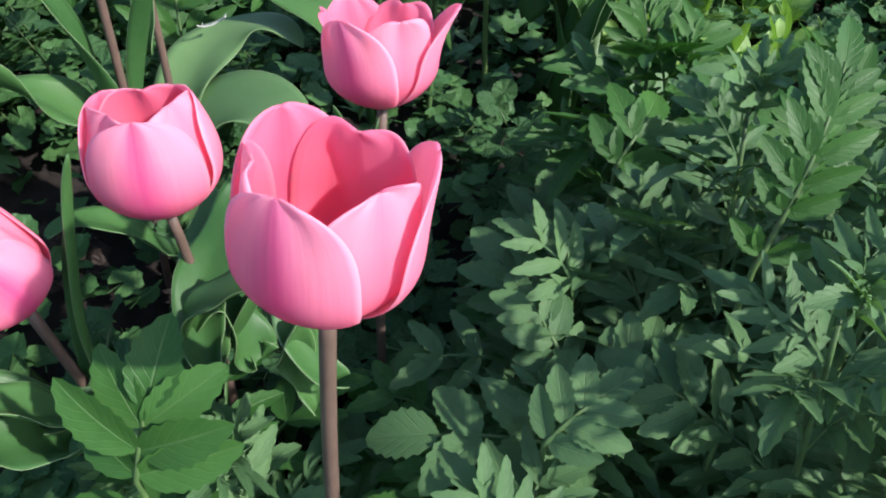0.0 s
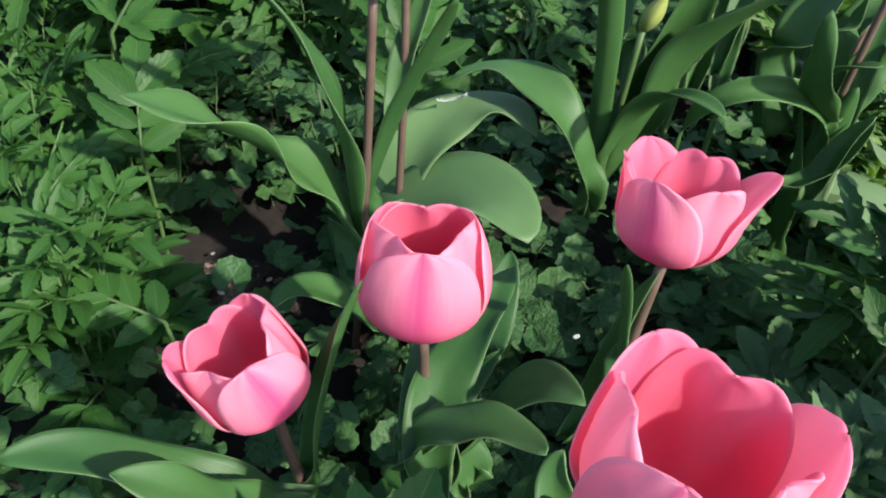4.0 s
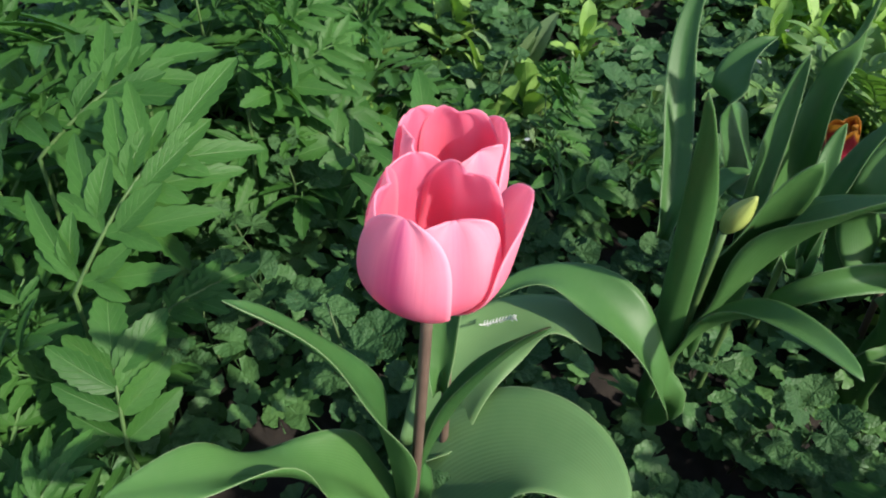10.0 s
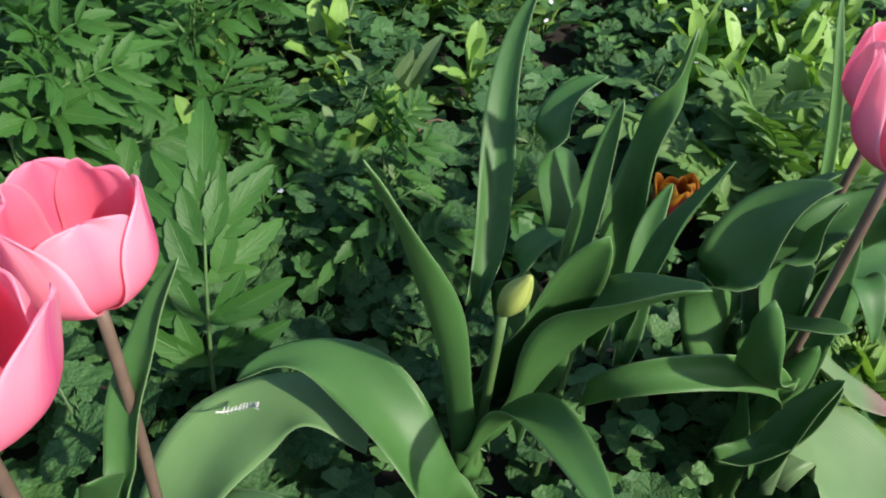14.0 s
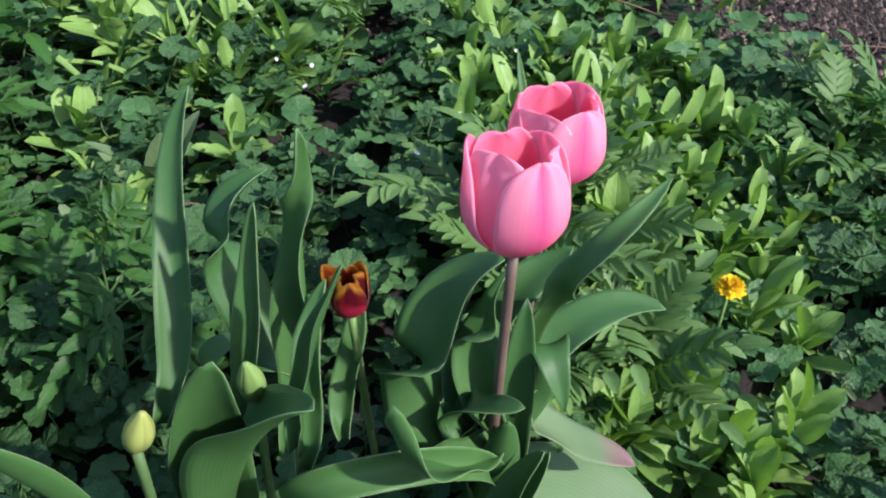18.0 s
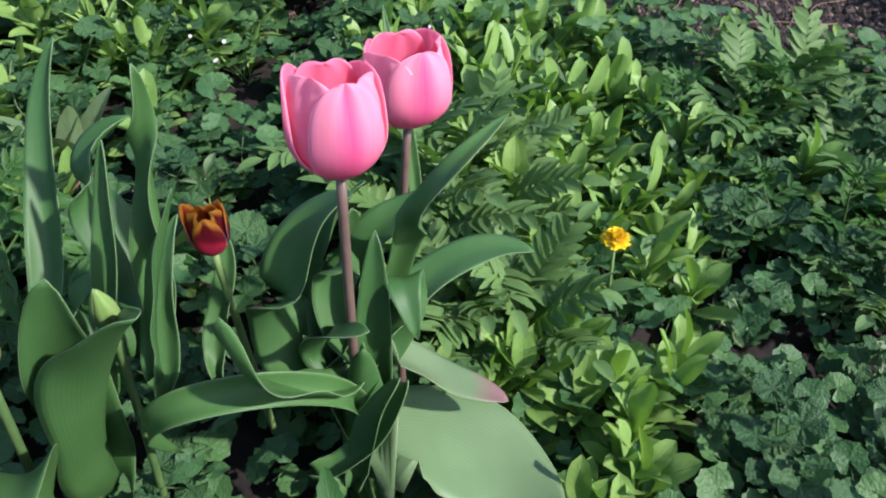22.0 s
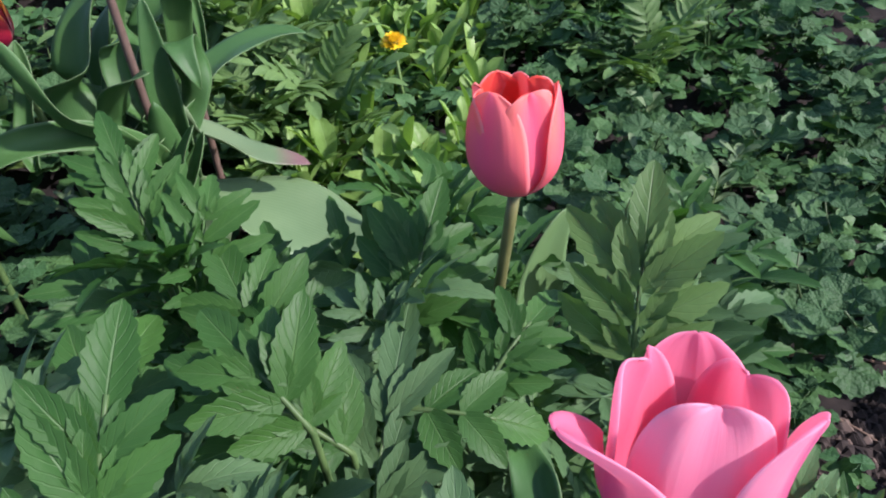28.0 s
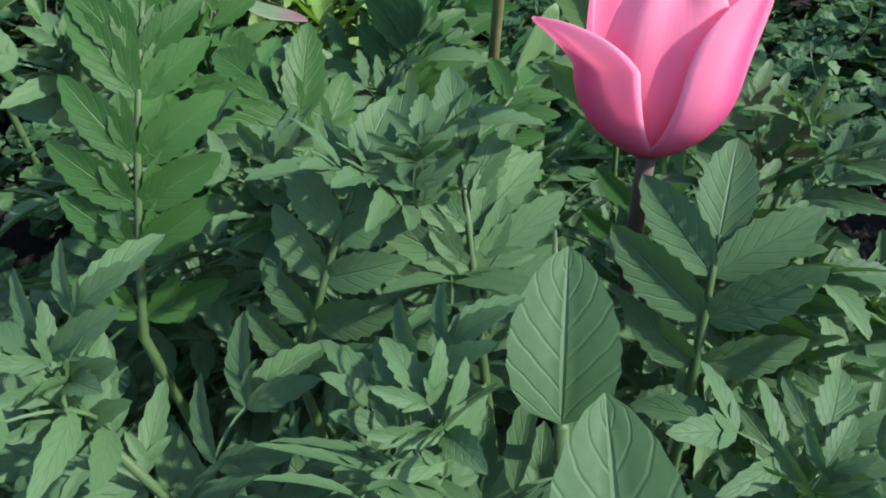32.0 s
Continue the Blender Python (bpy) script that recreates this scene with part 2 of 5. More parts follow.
STEM_DARK = plain_material("herb_stem", (0.045, 0.085, 0.030), (0.09, 0.14, 0.05), 90.0, 0.5, 0.1)
BUD = petal_material("bud_petal", (0.34, 0.40, 0.10), (0.20, 0.26, 0.06), (0.16, 0.24, 0.06), 0.8, 0.2)
BUD_GREEN = petal_material("green_bud_petal", (0.22, 0.36, 0.10), (0.12, 0.24, 0.05), (0.12, 0.22, 0.05), 0.8, 0.2)
VALERIAN = leaf_material("valerian_leaf", (0.029, 0.102, 0.019), (0.064, 0.178, 0.033), 0.50, 0.33, (0.14, 0.25, 0.09), 0.45, 7.0)
VALERIAN_BLUE = leaf_material("bluish_valerian_leaf", (0.06, 0.14, 0.05), (0.118, 0.228, 0.082), 0.58, 0.28, (0.15, 0.25, 0.12), 0.2, 6.0)
LADDER = leaf_material("ladder_leaf", (0.085, 0.18, 0.048), (0.155, 0.28, 0.08), 0.5, 0.33, (0.16, 0.27, 0.10), 0.4, 6.0)
PALE_HERB = leaf_material("pale_grey_green_leaf", (0.11, 0.19, 0.08), (0.19, 0.29, 0.13), 0.55, 0.3, (0.25, 0.34, 0.18), 0.4, 5.0)
BALM = leaf_material("balm_leaf", (0.026, 0.078, 0.026), (0.062, 0.145, 0.045), 0.62, 0.20, (0.08, 0.18, 0.06), 0.45, 7.0, 1.8, 0.25)
LANCE = leaf_material("lance_leaf", (0.15, 0.29, 0.06), (0.28, 0.46, 0.115), 0.42, 0.32, (0.20, 0.32, 0.12), 0.5, 7.0)
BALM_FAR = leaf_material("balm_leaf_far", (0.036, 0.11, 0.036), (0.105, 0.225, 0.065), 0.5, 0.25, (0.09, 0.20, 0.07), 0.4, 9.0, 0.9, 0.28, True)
GRASS = leaf_material("grass_blade", (0.1, 0.21, 0.035), (0.2, 0.35, 0.07), 0.45, 0.3, (0.2, 0.3, 0.1), 0.2, 1.0, 0.0, 0.35, True)
SOIL = plain_material("dark_soil", (0.007, 0.006, 0.005), (0.026, 0.021, 0.017), 70.0, 0.95, 0.9)
SOIL_CRUMB = plain_material("soil_crumb", (0.010, 0.008, 0.007), (0.060, 0.046, 0.036), 60.0, 0.95, 0.6)
LITTER = plain_material("dead_leaf_litter", (0.06, 0.042, 0.032), (0.22, 0.165, 0.125), 50.0, 0.9, 0.5)
TWIG = plain_material("dry_twig", (0.08, 0.05, 0.032), (0.20, 0.135, 0.09), 120.0, 0.8, 0.4)
WHITE_PETAL = plain_material("fallen_petal", (0.62, 0.62, 0.60), (0.80, 0.79, 0.78), 120.0, 0.5, 0.1, 0.3)
YELLOW = plain_material("dandelion_ray", (0.82, 0.55, 0.008), (0.92, 0.74, 0.02), 150.0, 0.5, 0.1, 0.25)
PISTIL = plain_material("pistil", (0.30, 0.34, 0.10), (0.46, 0.48, 0.18), 120.0, 0.5, 0.1)
ANTHER = plain_material("anther", (0.015, 0.010, 0.020), (0.05, 0.03, 0.05), 300.0, 0.8, 0.3)


# ---- mesh helpers ----
def mesh_of(name, verts, faces, mats, uvs=None, slots=None):
    me = bpy.data.meshes.new(name)
    me.from_pydata([tuple(v) for v in verts], [], faces)
    for m in mats:
        me.materials.append(m)
    me.polygons.foreach_set("use_smooth", [True] * len(me.polygons))
    if slots is not None:
        me.polygons.foreach_set("material_index", slots)
    if uvs is not None:
        lay = me.uv_layers.new(name="UVMap")
        idx = np.empty(len(me.loops), dtype=np.int32)
        me.loops.foreach_get("vertex_index", idx)
        lay.data.foreach_set("uv", np.asarray(uvs, dtype=np.float32)[idx].ravel())
    me.update()
    return me


def part(name, me, parent, label="", m=None):
    ob = new(name, me)
    ob.parent = parent
    if m is not None:
        ob.matrix_basis = m
    if label:
        tagged(ob, label)
    return ob


def grid_faces(nv, nu, base=0, flip=False):
    fs = []
    for i in range(nv - 1):
        for j in range(nu - 1):
            a = base + i * nu + j
            q = (a, a + 1, a + nu + 1, a + nu)
            fs.append(q[::-1] if flip else q)
    return fs


def grid_uv(nv, nu):
    return [(j / (nu - 1), i / (nv - 1)) for i in range(nv) for j in range(nu)]


def grid_normals(g):
    du = np.gradient(g, axis=1)
    dv = np.gradient(g, axis=0)
    n = np.cross(du, dv)
    return n / np.maximum(np.linalg.norm(n, axis=2, keepdims=True), 1e-9)


def thick_sheet(name, g, thick, mat_front, mat_back):
    """A closed sheet of some thickness, round the grid g of points."""
    nv, nu, _ = g.shape
    n = grid_normals(g)
    fade = np.ones((nv, nu, 1))
    fade[:, 0], fade[:, -1], fade[-1] = 0.35, 0.35, 0.35
    front, back = g + n * thick * 0.5 * fade, g - n * thick * 0.5 * fade
    verts = np.concatenate([front.reshape(-1, 3), back.reshape(-1, 3)])
    k = nv * nu
    faces = grid_faces(nv, nu) + grid_faces(nv, nu, k, True)
    slots = [0] * ((nv - 1) * (nu - 1)) + [1] * ((nv - 1) * (nu - 1))
    rim = [j for j in range(nu)] + [i * nu + nu - 1 for i in range(1, nv)] + [(nv - 1) * nu + j for j in range(nu - 2, -1, -1)] + [i * nu for i in range(nv - 2, 0, -1)]
    for a, b in zip(rim, rim[1:] + rim[:1]):
        faces.append((b, a, a + k, b + k))
        slots.append(1)
    return mesh_of(name, verts, faces, [mat_front, mat_back], grid_uv(nv, nu) * 2, slots)


def bezier(p, n):
    p = [np.array(q, dtype=float) for q in p]
    # a curve that passes through the four points
    ts_ = np.linspace(0, 1, n)[:, None]
    d = [0.0]
    for a, b in zip(p, p[1:]):
        d.append(d[-1] + max(np.linalg.norm(b - a), 1e-6))
    d = np.array(d) / d[-1]
    out = np.zeros((n, 3))
    for i in range(len(p)):
        w = np.ones((n, 1))
        for j in range(len(p)):
            if j != i:
                w = w * (ts_ - d[j]) / (d[i] - d[j])
        out += w * p[i]
    return out


def tube(name, pts, radii, mat, sides=8):
    pts = np.array(pts, dtype=float)
    n = len(pts)
    tang = np.gradient(pts, axis=0)
    verts, faces = [], []
    side = np.array((1.0, 0.0, 0.0))
    for i in range(n):
        t = tang[i] / max(np.linalg.norm(tang[i]), 1e-9)
        a = side - t * side.dot(t)
        if np.linalg.norm(a) < 1e-3:
            a = np.cross(t, (0, 1, 0))
        a /= np.linalg.norm(a)
        b = np.cross(t, a)
        for k in range(sides):
            q = 2 * math.pi * k / sides
            verts.append(pts[i] + radii[i] * (math.cos(q) * a + math.sin(q) * b))
    for i in range(n - 1):
        for k in range(sides):
            k2 = (k + 1) % sides
            faces.append((i * sides + k, i * sides + k2, (i + 1) * sides + k2, (i + 1) * sides + k))
    faces.append(tuple(range(sides))[::-1])
    faces.append(tuple((n - 1) * sides + k for k in range(sides)))
    return mesh_of(name, verts, faces, [mat])


# ---- ground: one sloping sheet of dark soil ----
def ground_z(x, y):
    fade = 1.0 / (1.0 + max(0.0, math.hypot(x - 0.4, y - 0.3) - 3.0) ** 2)
    return (-0.105 * x + 0.123 * y) * fade + 0.012 * noise.noise((x * 7, y * 7, 0.3)) * fade


def build_ground():
    xs = np.concatenate([-np.geomspace(3000, 1.3, 14), np.linspace(-1.2, 2.6, 150), np.geomspace(2.7, 3000, 14)])
    ys = np.concatenate([-np.geomspace(3000, 1.1, 14), np.linspace(-1.0, 2.8, 150), np.geomspace(2.9, 3000, 14)])
    verts = []
    for y in ys:
        for x in xs:
            near = abs(x) < 3 and abs(y) < 3
            z = ground_z(float(x), float(y))
            if near:
                z += 0.004 * noise.noise((x * 40, y * 40, 1.7)) + 0.002 * noise.noise((x * 110, y * 110, 4.0))
            verts.append((x, y, z))
    me = mesh_of("ground", verts, grid_faces(len(ys), len(xs)), [SOIL])
    tagged(new("ground", me), "dark crumbly garden soil sloping gently under the plants", "soil", kind="structure")


build_ground()


# ---- tulips ----
def cup_petal(height, radius, mouth, width, inset=1.0, bend=0.0, flop=0.0, groove=0.0, point=2.0, seed=0, nv=28, nu=17):
    """One petal of an egg-shaped cup, standing round the z axis, its middle on +x: narrow at its claw, broad in the middle, round at its tip."""
    rnd = random.Random(seed)
    g = np.zeros((nv, nu, 3))
    ph, curl, skew = rnd.uniform(0, 6.28), rnd.uniform(-0.02, 0.05), rnd.uniform(-0.08, 0.08)
    for i in range(nv):
        v = 1.0 - (1.0 - i / (nv - 1)) ** 1.7
        if v < 0.50:
            k = v / 0.50
            r, z = radius * (0.11 + 0.89 * math.sin(math.pi / 2 * k) ** 0.95), 0.46 * height * (0.45 * k + 0.55 * k ** 1.8)
        else:
            k = (v - 0.50) / 0.50
            r, z = radius + radius * (mouth - 1.0) * k ** 1.7, height * (0.46 + 0.54 * k)
        r *= inset
        tip = max(0.0, (v - 0.42) / 0.58)
        w = radius * width * (0.32 + 0.68 * math.sin(math.pi / 2 * min(1.0, v / 0.46))) * max(0.0, 1.0 - tip ** 2.5) ** (1.0 / point)
        w = max(w, 0.0006)
        full = min(1.0, 2.0 * w / (radius * width))
        out = bend * max(0.0, v - 0.30) ** 2 * height * 1.3
        over = max(0.0, v - 0.55) * flop
        out += over * height * 0.95
        z -= over * height * 0.75 + over * over * height * 1.2
        for j in range(nu):
            t = 2.0 * j / (nu - 1) - 1.0
            arc = max(-1.35, min(1.35, t * w / max(r * 1.05, 0.005))) + skew * tip * tip
            mid = math.exp(-(t * w / (0.30 * radius * width)) ** 2)
            rr = r * (1.0 + curl * t * t * v) - groove * mid * v ** 1.3
            rr += 0.0006 * math.sin(5 * t + ph + 6 * v) * v * full + 0.0005 * math.sin(11 * t + 2 * ph) * tip * full
            zz = z - 0.55 * groove * mid * tip ** 4 + 0.0008 * math.sin(7 * t + ph) * tip * full
            g[i, j] = (rr * math.cos(arc) + out, rr * math.sin(arc), zz)
    return g


def tulip(label, root, top, radius, height, turn, leaves, mats, stem_mat, tilt=(0.0, 0.0), opening=0.85, bends=(), seed=1, stem_r=0.0031, group="pink tulips", flops={}, lift=0.010, point=2.0, outer=0.90):
    rnd = random.Random(seed)
    root = np.array(root, float)
    root[2] = ground_z(root[0], root[1]) - 0.01
    base = new("tulip")
    base.location = root
    tagged(base, label, "tulip", group)
    top = np.array(top, float) + np.array((0, 0, lift))
    mid = root * 0.45 + top * 0.55 + np.array((rnd.uniform(-.006, .006), rnd.uniform(-.006, .006), 0))
    pts = bezier([root, mid, top], 14) - root
    part("stem", tube("stem", pts, np.linspace(stem_r * 1.15, stem_r, 14), stem_mat, 10), base)
    head = Matrix.Translation(top - root) @ Euler((tilt[0], tilt[1], 0.0)).to_matrix().to_4x4() @ pose(0, 0, 0, 0, 0, turn)
    for k in range(6):
        inner = k % 2
        b = bends[k] if k < len(bends) else rnd.uniform(-0.05, 0.10)
        g = cup_petal(height * rnd.uniform(0.97, 1.03), radius, opening, outer * (1.04 if inner else 1.0), 0.92 if inner else 1.0, b, flops.get(k, 0.0),
                      rnd.uniform(0.0045, 0.0062) if inner else 0.0, point * (1.25 if inner else 1.0), seed * 10 + k)
        me = thick_sheet("petal", g, 0.0011, mats[2] if inner and len(mats) > 2 else mats[0], mats[1])
        part("petal", me, base, m=head @ pose(0, 0, -0.001, 0, 0, 60 * k + rnd.uniform(-5, 5)))
    pis = part("pistil", tube("pistil", [(0, 0, 0.002), (0, 0, 0.012), (0, 0, 0.019)], [0.0025, 0.003, 0.0024], PISTIL, 9), base, "pale green pistil", head)
    part("stigma", tube("stigma", [(0, 0, 0.019), (0, 0, 0.021), (0, 0, 0.023)], [0.0024, 0.0042, 0.002], PISTIL, 9), pis)
    for k in range(6):
        q = 2 * math.pi * k / 6 + 0.3
        c, s = math.cos(q), math.sin(q)
        st = part("stamen", tube("stamen", [(0.003 * c, 0.003 * s, 0.002), (0.006 * c, 0.006 * s, 0.007), (0.0073 * c, 0.0073 * s, 0.012)], [0.0008, 0.0007, 0.0007], PISTIL, 6), base, "", head)
        part("anther", tube("anther", [(0.0073 * c, 0.0073 * s, 0.0115), (0.0075 * c, 0.0075 * s, 0.0125), (0.008 * c, 0.008 * s, 0.019), (0.0078 * c, 0.0078 * s, 0.020)], [0.0006, 0.0016, 0.0013, 0.0004], ANTHER, 6), st, "dark purple anther")
    for n, leaf in enumerate(leaves):
        blade(base, root, *leaf, seed=seed * 100 + n)
    return base


def blade(base, root, pts, width, fold=0.5, wave=0.3, face=(0, 0, 1), mat=None, tip_mat=None, seed=0, nv=30, nu=11):
    """A tulip leaf: its spine through four points, clasping at its foot, widest below its middle, with wavy margins."""
    rnd = random.Random(seed)
    mat = mat or TULIP_LEAF
    sp = bezier(pts, nv)
    tang = np.gradient(sp, axis=0)
    tang /= np.linalg.norm(tang, axis=1, keepdims=True)
    face = np.array(face, float)
    g = np.zeros((nv, nu, 3))
    raw = np.cross(tang, face)
    lead = raw[np.argmax(np.linalg.norm(raw, axis=1))]
    raw = raw * np.where(raw @ lead < 0, -1.0, 1.0)[:, None]
    near = np.exp(-((np.arange(nv)[:, None] - np.arange(nv)[None, :]) / 4.0) ** 2)
    sides = near @ raw + 0.02 * lead
    k, p1, p2 = rnd.uniform(1.2, 2.2), rnd.uniform(0, 6.28), rnd.uniform(0, 6.28)
    for i in range(nv):
        v = i / (nv - 1)
        side = sides[i] - tang[i] * sides[i].dot(tang[i])
        side /= max(np.linalg.norm(side), 1e-6)
        up = np.cross(side, tang[i])
        w = width * ((v + 0.10) ** 0.55) * (max(0.0, 1.0 - v) ** 0.62) * 1.62
        w = max(w, 0.0004)
        for j in range(nu):
            s = 2.0 * j / (nu - 1) - 1.0
            clasp = fold * (1.0 - 0.45 * v) + 1.1 * max(0.0, 0.16 - v) / 0.16
            ph = p1 if s < 0 else p2
            lift = abs(s) ** 1.5 * w * clasp + wave * w * s * s * math.sin(2 * math.pi * k * v + ph) * min(1, v * 3)
            g[i, j] = sp[i] + side * s * w * (1.0 - 0.22 * clasp * s * s) + up * lift
    me = thick_sheet("leaf", g - root, 0.0013, mat, tip_mat or mat)
    return part("leaf", me, base)


PINK = (PETAL_OUT, PETAL_IN, PETAL_INNER)
CORAL = (CORAL_OUT, CORAL_IN)
STRIPE = (STRIPE_OUT, STRIPE_IN)

tulip("wide open pink tulip with purplish brown stem above pinnate leaves", (0.135, -0.340, 0), (0.158, -0.336, 0.296), 0.0345, 0.066, -121,
      [
        (((0.084, -0.264, 0.161), (0.078, -0.192, 0.170), (0.082, -0.140, 0.179), (0.086, -0.108, 0.185)), 0.022, 0.3, 0.2),
        (((0.142, -0.295, 0.180), (0.137, -0.287, 0.211), (0.137, -0.291, 0.234), (0.143, -0.296, 0.255)), 0.014, 0.6, 0.2),
        (((0.151, -0.298, 0.202), (0.141, -0.292, 0.227), (0.137, -0.283, 0.244), (0.140, -0.275, 0.262)), 0.014, 0.6, 0.2),
        (((.085,-.256,.168),(.080,-.225,.179),(.095,-.172,.198),(.127,-.116,.215)), 0.022, 0.40, 0.30),
        (((.072,-.229,.164),(.089,-.228,.202),(.114,-.237,.218),(.136,-.262,.236)), 0.018, 0.40, 0.20),
        (((0.106, -0.225, 0.136), (0.095, -0.216, 0.172), (0.088, -0.217, 0.186), (0.076, -0.230, 0.177)), 0.022, 0.4, 0.2),
    ], PINK, STEM_PINK, (-0.10, 0.12), 0.94, (0.0, 0.0, 0.08, 0.0, 0.0, 0.0), 1, 0.0036, lift=0.012, outer=0.86)
tulip("half closed pink tulip cup on a straight stem", (0.067, -0.200, 0), (0.073, -0.189, 0.228), 0.0350, 0.067, -88,
      [
        (((0.067, -0.199, 0.133), (0.103, -0.210, 0.162), (0.130, -0.209, 0.212), (0.157, -0.234, 0.238)), 0.024, 0.4, 0.4),
        (((0.067, -0.187, 0.118), (0.082, -0.175, 0.148), (0.101, -0.171, 0.175), (0.117, -0.178, 0.208)), 0.016, 0.6, 0.2),
        (((0.071, -0.162, 0.097), (0.108, -0.122, 0.124), (0.122, -0.091, 0.149), (0.130, -0.054, 0.170)), 0.022, 0.4, 0.3),
        (((0.029, -0.054, 0.068), (0.006, -0.061, 0.111), (-0.019, -0.075, 0.140), (-0.032, -0.109, 0.157)), 0.022, 0.3, 0.2),
    ], PINK, STEM_PINK, (-0.20, 0.0), 0.74, (0.03, 0.0, 0.0, 0.0, 0.0, 0.0), 2, outer=1.06)
tulip("open pink tulip leaning on a slanting stem", (0.180, -0.195, 0), (0.199, -0.164, 0.265), 0.031, 0.055, -128,
      [
        (((0.189, -0.199, 0.147), (0.184, -0.193, 0.198), (0.178, -0.189, 0.250), (0.171, -0.194, 0.298)), 0.010, 0.7, 0.1),
        (((0.169, -0.182, 0.129), (0.179, -0.176, 0.159), (0.186, -0.172, 0.213), (0.196, -0.171, 0.271)), 0.012, 0.7, 0.1),
    ], PINK, STEM_PINK, (-0.26, 0.05), 1.05, (0.05, 0.10, 0.32, 0.15, 0.05, 0.10), 3, outer=0.86)
tulip("pink tulip bowing sideways above long grey green leaves", (0.040, -0.225, 0), (-0.001, -0.232, 0.211), 0.029, 0.058, -44,
      [
        (((0.015, -0.249, 0.139), (-0.030, -0.262, 0.179), (-0.077, -0.263, 0.211), (-0.121, -0.277, 0.228)), 0.024, 0.35, 0.3),
        (((.012,-.261,.154),(-.007,-.275,.188),(-.030,-.284,.219),(-.059,-.289,.244)), 0.020, 0.40, 0.30),
        (((.003,-.279,.145),(-.014,-.291,.181),(-.034,-.300,.196),(-.058,-.323,.221)), 0.022, 0.40, 0.30),
        (((0.015, -0.231, 0.138), (0.019, -0.225, 0.190), (0.030, -0.220, 0.244), (0.047, -0.222, 0.306)), 0.012, 0.8, 0.1),
    ], PINK, STEM_PINK, (0.02, -0.30), 0.90, (), 4, outer=0.92)
tulip("tall pink tulip with broad spreading leaves", (0.003, -0.012, 0), (0.0285, 0.000, 0.328), 0.0345, 0.066, -127,
      [
        (((0.014, -0.013, 0.119), (-0.028, -0.007, 0.192), (-0.073, -0.038, 0.252), (-0.116, -0.074, 0.299)), 0.026, 0.55, 0.55),
        (((0.008, 0.000, 0.110), (0.002, -0.002, 0.220), (-0.018, -0.008, 0.300), (-0.062, -0.016, 0.360)), 0.019, 0.55, 0.30),
        (((0.010, 0.000, 0.100), (0.026, 0.012, 0.180), (0.054, 0.005, 0.262), (0.082, -0.030, 0.350)), 0.018, 0.65, 0.15),
        (((0.007, -0.013, 0.070), (0.041, 0.029, 0.126), (0.096, 0.027, 0.155), (0.145, -0.030, 0.156)), 0.060, 0.2, 0.15, (0, 0, 1), TULIP_LEAF_BROAD, TULIP_LEAF_BROAD),
        (((0.030, 0.050, 0.105), (0.066, 0.105, 0.160), (0.108, 0.124, 0.178), (0.155, 0.094, 0.168)), 0.038, 0.2, 0.2, (0, 0, 1), TULIP_LEAF_BROAD, TULIP_LEAF_BROAD),
    ], PINK, STEM_PINK, (-0.08, 0.08), 0.84, (-0.02, 0.0, 0.28, 0.0, 0.0, 0.0), 5, outer=0.80)
tulip("pink tulip standing close behind another one", (0.030, 0.030, 0), (0.043, 0.080, 0.310), 0.031, 0.059, -112,
      [
        (((.036,.044,.203),(.040,.065,.239),(.053,.090,.279),(.072,.109,.317)), 0.014, 0.60, 0.10),
    ], PINK, STEM_PINK, (-0.05, 0.0), 0.90, (), 6)
